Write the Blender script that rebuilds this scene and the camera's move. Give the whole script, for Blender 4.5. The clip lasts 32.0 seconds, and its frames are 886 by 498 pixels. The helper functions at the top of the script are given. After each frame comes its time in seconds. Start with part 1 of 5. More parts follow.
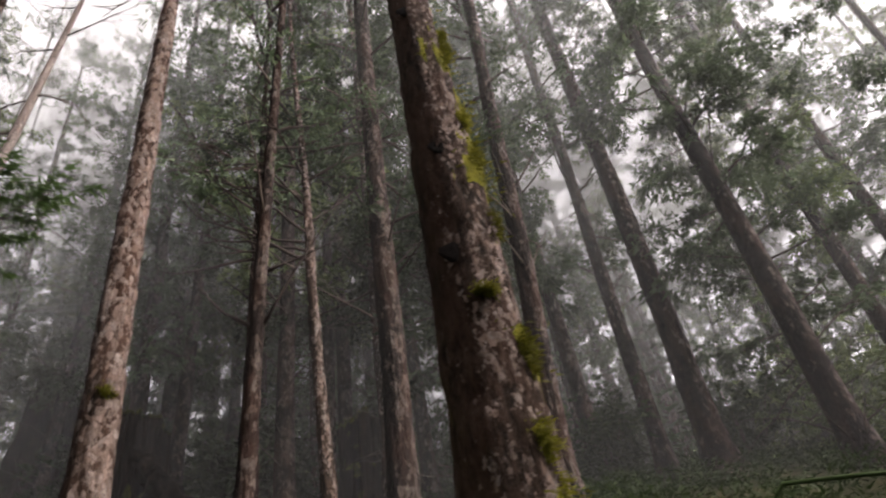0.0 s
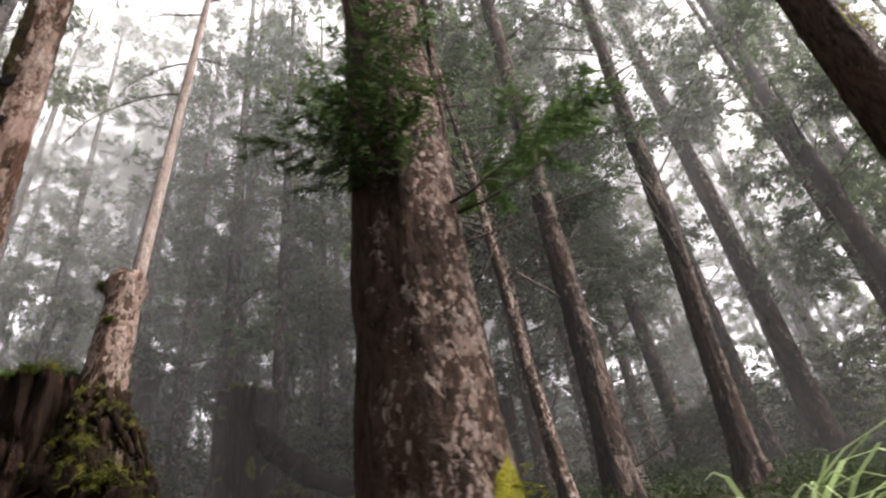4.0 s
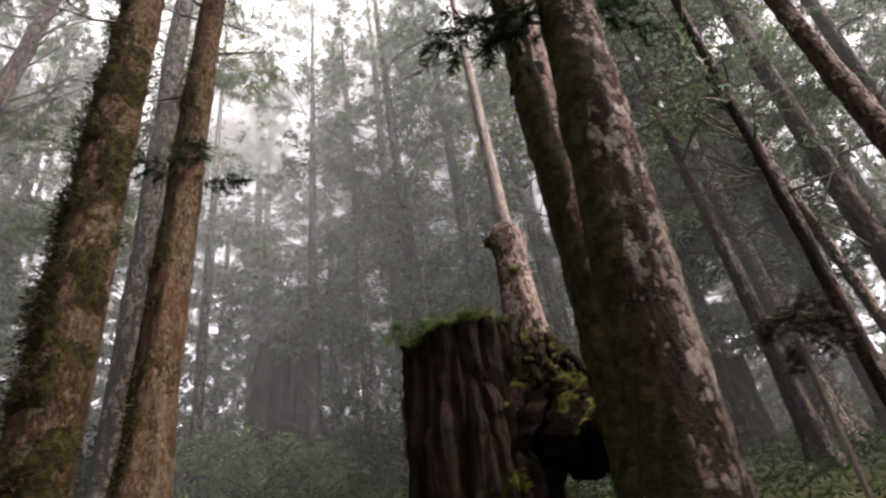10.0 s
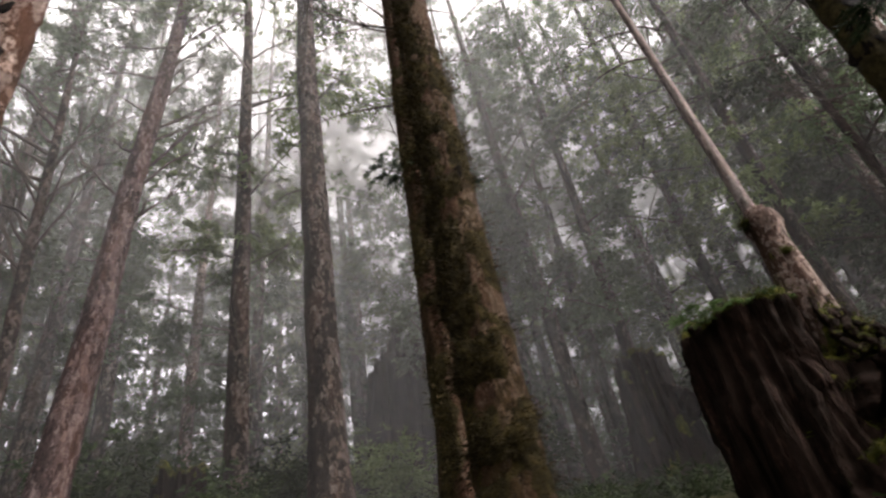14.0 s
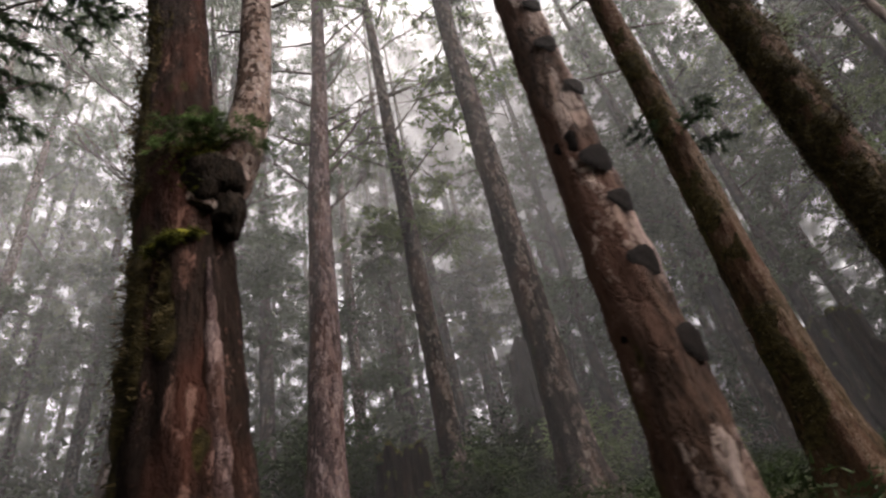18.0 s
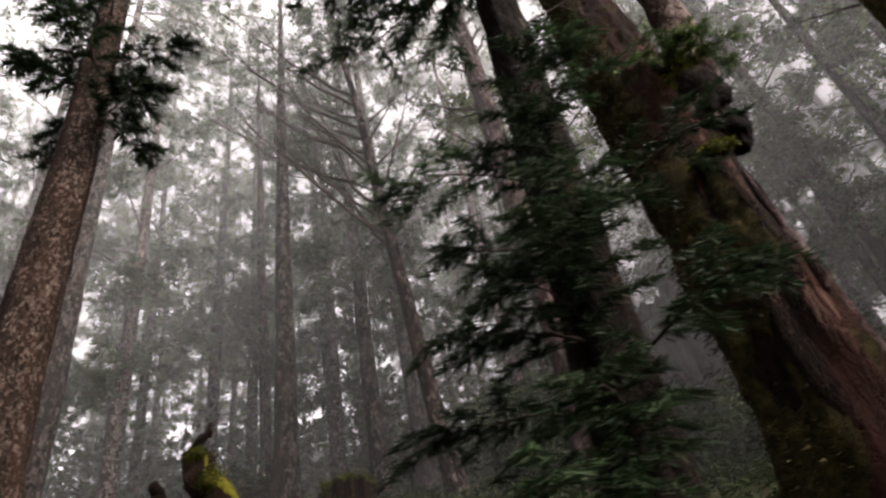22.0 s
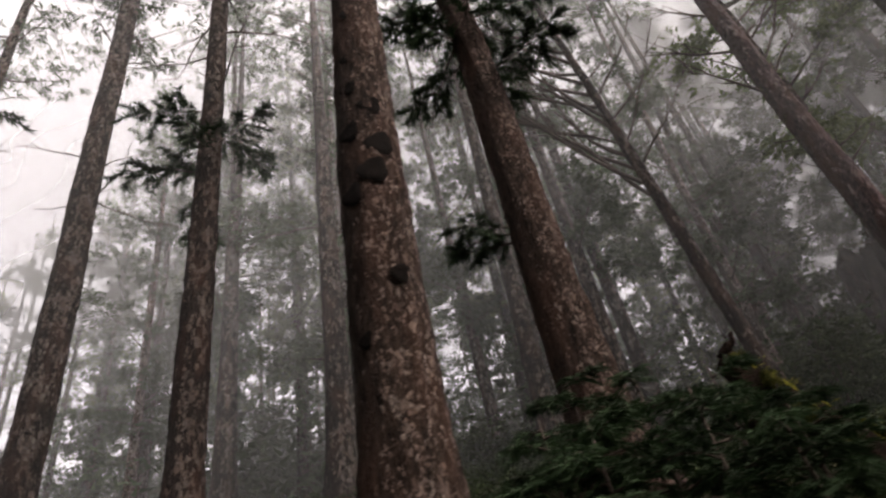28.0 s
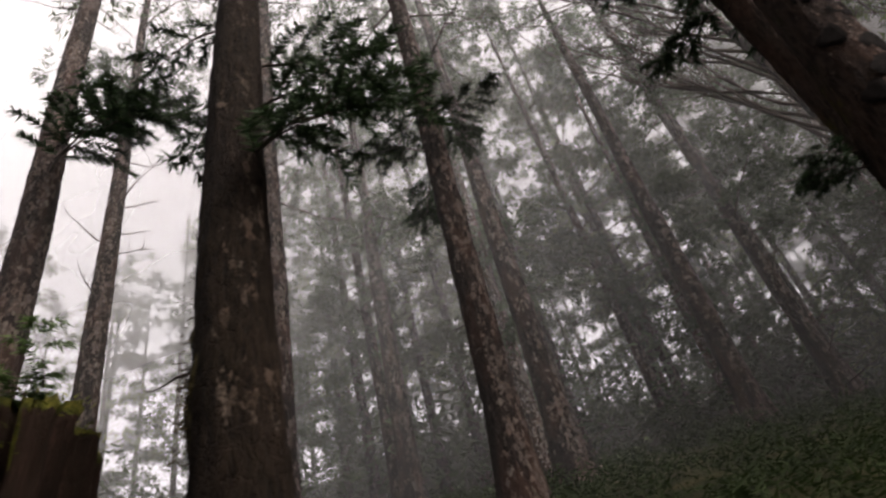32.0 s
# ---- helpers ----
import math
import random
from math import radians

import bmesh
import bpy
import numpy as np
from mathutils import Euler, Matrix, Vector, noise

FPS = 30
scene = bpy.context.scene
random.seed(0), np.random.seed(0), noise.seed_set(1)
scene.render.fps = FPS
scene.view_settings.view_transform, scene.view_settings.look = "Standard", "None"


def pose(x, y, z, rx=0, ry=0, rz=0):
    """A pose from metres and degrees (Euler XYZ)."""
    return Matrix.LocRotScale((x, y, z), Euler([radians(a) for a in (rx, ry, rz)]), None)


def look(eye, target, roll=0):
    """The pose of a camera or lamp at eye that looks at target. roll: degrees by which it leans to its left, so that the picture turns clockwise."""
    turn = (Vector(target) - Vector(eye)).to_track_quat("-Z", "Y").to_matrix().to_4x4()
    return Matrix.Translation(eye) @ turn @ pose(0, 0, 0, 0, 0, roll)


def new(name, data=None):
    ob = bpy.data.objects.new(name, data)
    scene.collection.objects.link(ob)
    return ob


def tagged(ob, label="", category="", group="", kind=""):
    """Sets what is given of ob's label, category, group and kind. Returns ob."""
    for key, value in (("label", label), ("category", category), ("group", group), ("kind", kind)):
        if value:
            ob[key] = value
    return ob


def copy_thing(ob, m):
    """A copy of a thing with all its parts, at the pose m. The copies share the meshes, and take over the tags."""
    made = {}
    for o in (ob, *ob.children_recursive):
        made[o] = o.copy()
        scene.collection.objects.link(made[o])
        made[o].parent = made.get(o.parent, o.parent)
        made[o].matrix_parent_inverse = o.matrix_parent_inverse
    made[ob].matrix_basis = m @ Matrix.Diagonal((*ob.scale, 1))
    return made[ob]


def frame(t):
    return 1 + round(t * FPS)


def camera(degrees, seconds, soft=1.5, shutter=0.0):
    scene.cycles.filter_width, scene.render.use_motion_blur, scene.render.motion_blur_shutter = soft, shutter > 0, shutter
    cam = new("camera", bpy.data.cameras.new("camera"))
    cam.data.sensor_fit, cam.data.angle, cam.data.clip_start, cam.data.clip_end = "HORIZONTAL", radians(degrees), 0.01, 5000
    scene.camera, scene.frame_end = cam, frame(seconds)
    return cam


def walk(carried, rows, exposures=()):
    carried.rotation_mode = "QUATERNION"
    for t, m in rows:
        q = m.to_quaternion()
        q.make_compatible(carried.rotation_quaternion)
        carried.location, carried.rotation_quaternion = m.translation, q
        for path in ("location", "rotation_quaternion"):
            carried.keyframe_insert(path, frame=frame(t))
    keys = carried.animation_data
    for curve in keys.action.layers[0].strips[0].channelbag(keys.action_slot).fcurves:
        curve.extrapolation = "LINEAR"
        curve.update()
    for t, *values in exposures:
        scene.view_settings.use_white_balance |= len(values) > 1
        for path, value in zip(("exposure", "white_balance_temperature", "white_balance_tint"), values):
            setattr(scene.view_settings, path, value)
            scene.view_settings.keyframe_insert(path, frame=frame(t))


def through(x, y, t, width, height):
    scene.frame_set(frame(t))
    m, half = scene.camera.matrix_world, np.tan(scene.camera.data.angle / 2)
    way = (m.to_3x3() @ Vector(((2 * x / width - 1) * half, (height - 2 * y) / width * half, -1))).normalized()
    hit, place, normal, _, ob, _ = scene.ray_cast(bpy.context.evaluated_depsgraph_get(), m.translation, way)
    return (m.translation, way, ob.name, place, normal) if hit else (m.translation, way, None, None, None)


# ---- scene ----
cam = camera(68.0, 32.0, soft=2.3, shutter=0.5)
EXPOSURE = 2.3
PATH = [
    (0, (0.0, 0.0, 1.5), (0.0, 1.59, 2.713), -10.0),
    (0.5, (-0.262, -0.038, 1.494), (-0.248, 1.565, 2.689), -9.9),
    (1, (-0.535, -0.06, 1.488), (-0.517, 1.556, 2.666), -9.9),
    (1.5, (-0.813, -0.072, 1.491), (-0.792, 1.551, 2.66), -9.9),
    (2, (-1.11, -0.077, 1.504), (-1.084, 1.54, 2.68), -9.5),
    (2.5, (-1.381, -0.072, 1.516), (-1.346, 1.537, 2.704), -9.3),
    (4.5, (-2.416, -0.103, 1.531), (-2.322, 1.491, 2.736), -9.2),
    (5, (-2.671, -0.114, 1.53), (-2.582, 1.487, 2.726), -9.0),
    (5.5, (-2.926, -0.122, 1.546), (-2.846, 1.485, 2.734), -8.9),
    (6, (-3.195, -0.128, 1.555), (-3.122, 1.488, 2.731), -8.8),
    (6.5, (-3.43, -0.127, 1.564), (-3.355, 1.497, 2.728), -9.0),
    (7, (-3.666, -0.132, 1.564), (-3.59, 1.497, 2.722), -9.4),
    (7.5, (-3.912, -0.139, 1.567), (-3.844, 1.488, 2.729), -9.5),
    (8, (-4.144, -0.156, 1.569), (-4.084, 1.464, 2.74), -9.4),
    (8.5, (-4.389, -0.165, 1.579), (-4.338, 1.453, 2.754), -9.2),
    (9, (-4.634, -0.17, 1.578), (-4.596, 1.45, 2.75), -9.1),
    (9.5, (-4.869, -0.188, 1.584), (-4.845, 1.432, 2.757), -9.2),
    (10, (-5.106, -0.209, 1.603), (-5.091, 1.406, 2.783), -9.5),
    (10.5, (-5.35, -0.228, 1.608), (-5.336, 1.381, 2.796), -9.8),
    (11, (-5.61, -0.25, 1.612), (-5.588, 1.35, 2.811), -10.1),
    (11.5, (-5.883, -0.263, 1.613), (-5.855, 1.33, 2.822), -10.2),
    (12, (-6.153, -0.263, 1.62), (-6.12, 1.326, 2.834), -10.5),
    (12.5, (-6.402, -0.27, 1.626), (-6.366, 1.317, 2.842), -11.1),
    (13, (-6.647, -0.291, 1.643), (-6.616, 1.287, 2.871), -11.7),
    (13.5, (-6.897, -0.31, 1.642), (-6.885, 1.263, 2.877), -11.8),
    (14, (-7.153, -0.336, 1.643), (-7.172, 1.232, 2.885), -11.4),
    (14.5, (-7.417, -0.359, 1.638), (-7.474, 1.205, 2.883), -10.6),
    (16.5, (-8.413, -0.499, 1.703), (-8.554, 1.082, 2.921), -11.3),
    (17, (-8.689, -0.537, 1.718), (-8.835, 1.037, 2.944), -11.7),
    (17.5, (-8.945, -0.571, 1.728), (-9.09, 0.997, 2.961), -12.2),
    (18, (-9.221, -0.606, 1.747), (-9.364, 0.954, 2.991), -12.2),
    (18.5, (-9.498, -0.638, 1.761), (-9.639, 0.917, 3.011), -12.2),
    (19, (-9.782, -0.673, 1.773), (-9.923, 0.883, 3.022), -12.4),
    (19.5, (-10.094, -0.717, 1.809), (-10.245, 0.835, 3.061), -12.8),
    (20, (-10.397, -0.774, 1.858), (-10.557, 0.772, 3.117), -12.6),
    (20.5, (-10.684, -0.816, 1.898), (-10.859, 0.727, 3.157), -12.4),
    (21, (-10.934, -0.844, 1.923), (-11.126, 0.707, 3.171), -12.3),
    (21.5, (-11.195, -0.863, 1.934), (-11.414, 0.701, 3.161), -12.3),
    (22, (-11.423, -0.899, 1.948), (-11.655, 0.67, 3.166), -12.5),
    (22.5, (-11.672, -0.96, 1.944), (-11.93, 0.608, 3.159), -12.6),
    (23, (-11.919, -1.031, 1.942), (-12.19, 0.532, 3.16), -12.6),
    (23.5, (-12.162, -1.099, 1.942), (-12.433, 0.47, 3.152), -13.1),
    (24, (-12.401, -1.2, 1.953), (-12.674, 0.375, 3.155), -14.4),
    (24.5, (-12.645, -1.295, 1.983), (-12.909, 0.266, 3.205), -15.6),
    (26.5, (-13.599, -1.602, 2.012), (-13.923, -0.081, 3.269), -15.3),
    (27, (-13.895, -1.68, 2.011), (-14.241, -0.153, 3.255), -13.4),
    (27.5, (-14.208, -1.753, 2.004), (-14.589, -0.216, 3.225), -12.1),
    (28, (-14.49, -1.83, 2.011), (-14.891, -0.284, 3.214), -12.0),
    (28.5, (-14.777, -1.912, 2.017), (-15.196, -0.361, 3.208), -12.4),
    (29, (-15.073, -2.003, 2.018), (-15.517, -0.454, 3.204), -13.0),
    (29.5, (-15.376, -2.11, 2.042), (-15.841, -0.574, 3.235), -13.3),
    (30, (-15.657, -2.205, 2.067), (-16.125, -0.676, 3.268), -13.7),
    (30.5, (-15.929, -2.272, 2.078), (-16.393, -0.745, 3.284), -14.7),
    (31, (-16.222, -2.368, 2.119), (-16.683, -0.851, 3.339), -15.1),
    (31.5, (-16.506, -2.457, 2.136), (-16.972, -0.949, 3.364), -15.3),
    (32, (-16.797, -2.534, 2.157), (-17.273, -1.029, 3.385), -15.1),
]
walk(cam, [(t, look(eye, target, roll)) for t, eye, target, roll in PATH], [(t, EXPOSURE + more, kelvin, tint) for t, more, kelvin, tint in ((0, -0.03, 6800, 20), (3, 0.58, 6750, 18), (6, 0.76, 6750, 18), (12, 0.76, 6800, 19), (14, 0.47, 6800, 19), (17, 0.27, 6850, 20), (22, 0.25, 6950, 21), (28, -0.28, 6950, 21), (32, -0.38, 6950, 21))])
SKY, SUN = 0.15, 1.1
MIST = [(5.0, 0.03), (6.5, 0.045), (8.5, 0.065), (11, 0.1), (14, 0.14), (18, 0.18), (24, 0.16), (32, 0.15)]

# ---- sky, sun and mist light ----
world = bpy.data.worlds.new("overcast_sky")
scene.world = world
world.use_nodes = True
wn, wl = world.node_tree.nodes, world.node_tree.links
wn.clear()
sky = wn.new("ShaderNodeTexSky")
sky.sky_type, sky.sun_disc = "NISHITA", False
sky.sun_elevation, sky.sun_rotation = radians(41.8), radians(107.4)
sky.air_density, sky.dust_density, sky.ozone_density = 1.0, 4.0, 1.0
pale = wn.new("ShaderNodeHueSaturation")
pale.inputs["Saturation"].default_value = 0.12
back = wn.new("ShaderNodeBackground")
back.inputs["Strength"].default_value = SKY
wout = wn.new("ShaderNodeOutputWorld")
wl.new(sky.outputs[0], pale.inputs["Color"])
wl.new(pale.outputs[0], back.inputs["Color"])
wl.new(back.outputs[0], wout.inputs["Surface"])

sun = new("sun", bpy.data.lights.new("sun", "SUN"))
sun.data.energy, sun.data.angle, sun.data.color = SUN, radians(24), (1.0, 0.95, 0.9)
sun.matrix_world = look((16, -5, 15), (0, 0, 0))


# ---- materials ----
def material(name):
    m = bpy.data.materials.new(name)
    m.use_nodes = True
    m.node_tree.nodes.clear()
    return m, m.node_tree.nodes, m.node_tree.links


def node(n, kind, **values):
    out = n.new(kind)
    for key, value in values.items():
        out.inputs[key].default_value = value
    return out


def ramp(n, stops):
    out = n.new("ShaderNodeValToRGB")
    e = out.color_ramp.elements
    while len(e) < len(stops):
        e.new(0.5)
    for one, (at, colour) in zip(e, stops):
        one.position, one.color = at, (*colour, 1) if len(colour) == 3 else colour
    return out


def blend(n, l, fac, a, b):
    """Mixes two colour sockets or colours by a socket."""
    out = n.new("ShaderNodeMix")
    out.data_type = "RGBA"
    l.new(fac, out.inputs[0])
    for slot, value in ((6, a), (7, b)):
        if isinstance(value, tuple):
            out.inputs[slot].default_value = (*value, 1)
        else:
            l.new(value, out.inputs[slot])
    return out.outputs[2]


def stretched(n, l, sx, sy, sz, spin=True):
    """Object coordinates, shifted by the object's own random number."""
    tc, mp = n.new("ShaderNodeTexCoord"), n.new("ShaderNodeMapping")
    mp.inputs["Scale"].default_value = (sx, sy, sz)
    l.new(tc.outputs["Object"], mp.inputs["Vector"])
    if spin:
        info, mul = n.new("ShaderNodeObjectInfo"), n.new("ShaderNodeMath")
        mul.operation, mul.inputs[1].default_value = "MULTIPLY", 40
        l.new(info.outputs["Random"], mul.inputs[0])
        l.new(mul.outputs[0], mp.inputs["Location"])
    return mp.outputs[0]


def grey(a):
    return (a, a, a)


def maths(n, l, op, a, b, c=None):
    out = n.new("ShaderNodeMath")
    out.operation = op
    for slot, value in enumerate((a, b, c)):
        if isinstance(value, (int, float)):
            out.inputs[slot].default_value = value
        elif value is not None:
            l.new(value, out.inputs[slot])
    return out.outputs[0]


def bark(name, deep, mid, lichen, amount, moss=0.3, red=0.3, side=(-0.85, 0.5, 0), plate=(26, 13), crack=0.4, cell=0.45, broad=1.5, fine_spots=0.95, rust_tone=(0.055, 0.027, 0.018)):
    """Flaky bark: dark joints between scales, brown plates, some of them crusted with pale lichen, and moss. Lichen
    leans to the sun and moss away from it, so a lit and a shaded side are painted into the colour.
    """
    m, n, l = material(name)
    bend = node(n, "ShaderNodeTexNoise", Scale=9.0, Detail=4.0, Roughness=0.65)
    place_of = stretched(n, l, 1, 1, 1)
    l.new(place_of, bend.inputs["Vector"])
    shift = n.new("ShaderNodeVectorMath")
    shift.operation = "MULTIPLY_ADD"
    shift.inputs[1].default_value = (0.09, 0.09, 0.14)
    l.new(bend.outputs["Color"], shift.inputs[0])
    l.new(place_of, shift.inputs[2])
    size = n.new("ShaderNodeVectorMath")
    size.operation = "MULTIPLY"
    size.inputs[1].default_value = (plate[0], plate[0], plate[1])
    l.new(shift.outputs[0], size.inputs[0])
    scale = node(n, "ShaderNodeTexVoronoi", Scale=1.0)
    edge = node(n, "ShaderNodeTexVoronoi", Scale=1.0)
    edge.feature = "DISTANCE_TO_EDGE"
    l.new(size.outputs[0], scale.inputs["Vector"])
    l.new(size.outputs[0], edge.inputs["Vector"])
    split = n.new("ShaderNodeSeparateColor")
    l.new(scale.outputs["Color"], split.inputs[0])
    grain = node(n, "ShaderNodeTexNoise", Scale=1.0, Detail=6.0, Roughness=0.65, Distortion=0.4)
    l.new(stretched(n, l, 42, 42, 11), grain.inputs["Vector"])
    furrow = ramp(n, [(0.34, deep), (0.5, mid), (0.74, tuple(2.0 * c for c in mid))])
    l.new(grain.outputs["Fac"], furrow.inputs[0])
    rust = node(n, "ShaderNodeTexNoise", Scale=1.0, Detail=3.0)
    l.new(stretched(n, l, 5.0, 5.0, 1.6), rust.inputs["Vector"])
    rusty = ramp(n, [(0.46, grey(0)), (0.62, grey(red))])
    l.new(rust.outputs["Fac"], rusty.inputs[0])
    c = blend(n, l, rusty.outputs[0], furrow.outputs[0], rust_tone)
    geo = n.new("ShaderNodeNewGeometry")
    dot = n.new("ShaderNodeVectorMath")
    dot.operation = "DOT_PRODUCT"
    dot.inputs[1].default_value = side
    l.new(geo.outputs["Normal"], dot.inputs[0])
    drift = node(n, "ShaderNodeTexNoise", Scale=1.0, Detail=3.0, Roughness=0.6)
    l.new(stretched(n, l, 7, 7, 3.0), drift.inputs["Vector"])
    crumb = node(n, "ShaderNodeTexNoise", Scale=1.0, Detail=5.0, Roughness=0.7)
    l.new(stretched(n, l, 60, 60, 38), crumb.inputs["Vector"])
    # less pale lichen away from the sun: shade put into the colour
    chance = maths(n, l, "MULTIPLY_ADD", drift.outputs["Fac"], broad, maths(n, l, "MULTIPLY_ADD", split.outputs[0], cell, maths(n, l, "MULTIPLY_ADD", crumb.outputs["Fac"], fine_spots, maths(n, l, "MULTIPLY", dot.outputs["Value"], -0.32))))
    amount -= (cell - 0.45) * 1.45
    patch = ramp(n, [(0.79 - 0.17 * amount, grey(0)), (0.818 - 0.17 * amount, grey(0.75)), (0.9 - 0.17 * amount, grey(1.0))])
    l.new(maths(n, l, "MULTIPLY", chance, 0.5), patch.inputs[0])
    joint = ramp(n, [(0.02, grey(crack)), (0.1, grey(1.0))])
    l.new(edge.outputs["Distance"], joint.inputs[0])
    cover = maths(n, l, "MULTIPLY", maths(n, l, "MULTIPLY", patch.outputs[0], joint.outputs[0]), maths(n, l, "MULTIPLY_ADD", split.outputs[1], 0.6, 0.4))
    fleck = node(n, "ShaderNodeTexNoise", Scale=60.0, Detail=3.0)
    l.new(stretched(n, l, 1, 1, 0.6), fleck.inputs["Vector"])
    crust = ramp(n, [(0.3, tuple(0.5 * v for v in lichen)), (0.52, lichen), (0.75, tuple(1.3 * v for v in lichen))])
    l.new(fleck.outputs["Fac"], crust.inputs[0])
    warm = blend(n, l, split.outputs[2], crust.outputs[0], (0.8 * lichen[0], 0.68 * lichen[1], 0.62 * lichen[2]))
    c = blend(n, l, cover, c, warm)
    turf = node(n, "ShaderNodeTexNoise", Scale=1.0, Detail=8.0, Roughness=0.75)
    l.new(stretched(n, l, 4.5, 4.5, 2.2), turf.inputs["Vector"])
    mossy = ramp(n, [(0.74 - 0.3 * moss, grey(0)), (0.8 - 0.3 * moss, grey(0.9))])
    # more dark moss on that same painted shade side
    l.new(maths(n, l, "MULTIPLY_ADD", dot.outputs["Value"], 0.14, turf.outputs["Fac"]), mossy.inputs[0])
    green = ramp(n, [(0.36, (0.006, 0.006, 0.003)), (0.52, (0.026, 0.023, 0.006)), (0.7, (0.1, 0.09, 0.016))])
    l.new(crumb.outputs["Fac"], green.inputs[0])
    c = blend(n, l, mossy.outputs[0], c, green.outputs[0])
    bump = node(n, "ShaderNodeBump", Strength=1.0, Distance=0.03)
    l.new(grain.outputs["Fac"], bump.inputs["Height"])
    scales = node(n, "ShaderNodeBump", Strength=0.8, Distance=0.012)
    l.new(joint.outputs[0], scales.inputs["Height"])
    l.new(bump.outputs[0], scales.inputs["Normal"])
    fine = node(n, "ShaderNodeBump", Strength=0.6, Distance=0.008)
    l.new(crumb.outputs["Fac"], fine.inputs["Height"])
    l.new(scales.outputs[0], fine.inputs["Normal"])
    shade = node(n, "ShaderNodeBsdfPrincipled", Roughness=0.82)
    shade.inputs["Specular IOR Level"].default_value = 0.03
    l.new(c, shade.inputs["Base Color"])
    l.new(fine.outputs[0], shade.inputs["Normal"])
    out = n.new("ShaderNodeOutputMaterial")
    l.new(shade.outputs[0], out.inputs["Surface"])
    return m


def foliage(name, dark, light, through=0.3, rough=0.75):
    """Leaves and needles that let some light through, each tuft a little different."""
    m, n, l = material(name)
    geo, info = n.new("ShaderNodeNewGeometry"), n.new("ShaderNodeObjectInfo")
    tone = ramp(n, [(0.0, tuple(0.65 * a + 0.35 * b for a, b in zip(dark, light))), (0.8, tuple(0.2 * a + 0.8 * b for a, b in zip(dark, light))), (1.0, light)])
    l.new(geo.outputs["Random Per Island"], tone.inputs[0])
    shift = node(n, "ShaderNodeHueSaturation")
    spread = n.new("ShaderNodeMapRange")
    spread.inputs["To Min"].default_value, spread.inputs["To Max"].default_value = 0.5, 1.35
    l.new(info.outputs["Random"], spread.inputs["Value"])
    l.new(spread.outputs[0], shift.inputs["Value"])
    l.new(tone.outputs[0], shift.inputs["Color"])
    front = node(n, "ShaderNodeBsdfPrincipled", Roughness=rough)
    front.inputs["Specular IOR Level"].default_value = 0.08
    l.new(shift.outputs[0], front.inputs["Base Color"])
    glow = n.new("ShaderNodeBsdfTranslucent")
    l.new(shift.outputs[0], glow.inputs["Color"])
    mix = node(n, "ShaderNodeMixShader", Fac=through)
    l.new(front.outputs[0], mix.inputs[1])
    l.new(glow.outputs[0], mix.inputs[2])
    out = n.new("ShaderNodeOutputMaterial")
    l.new(mix.outputs[0], out.inputs["Surface"])
    return m


def earth(name, stops, scale, bump_by=0.05, wood=False):
    """Soil, moss or rotten wood: noise at two scales through a ramp."""
    m, n, l = material(name)
    a = node(n, "ShaderNodeTexNoise", Scale=scale, Detail=7.0, Roughness=0.68)
    l.new(stretched(n, l, 1, 1, 0.16 if wood else 1, False), a.inputs["Vector"])
    b = node(n, "ShaderNodeTexNoise", Scale=scale * 9, Detail=4.0, Roughness=0.6)
    l.new(stretched(n, l, 1, 1, 0.3 if wood else 1, False), b.inputs["Vector"])
    both = n.new("ShaderNodeMath")
    both.operation, both.inputs[1].default_value = "MULTIPLY_ADD", 0.45
    l.new(b.outputs["Fac"], both.inputs[0])
    l.new(a.outputs["Fac"], both.inputs[2])
    tone = ramp(n, stops)
    l.new(both.outputs[0], tone.inputs[0])
    bump = node(n, "ShaderNodeBump", Strength=0.9, Distance=bump_by)
    l.new(both.outputs[0], bump.inputs["Height"])
    shade = node(n, "ShaderNodeBsdfPrincipled", Roughness=0.85)
    shade.inputs["Specular IOR Level"].default_value = 0.03
    l.new(tone.outputs[0], shade.inputs["Base Color"])
    l.new(bump.outputs[0], shade.inputs["Normal"])
    out = n.new("ShaderNodeOutputMaterial")
    l.new(shade.outputs[0], out.inputs["Surface"])
    return m


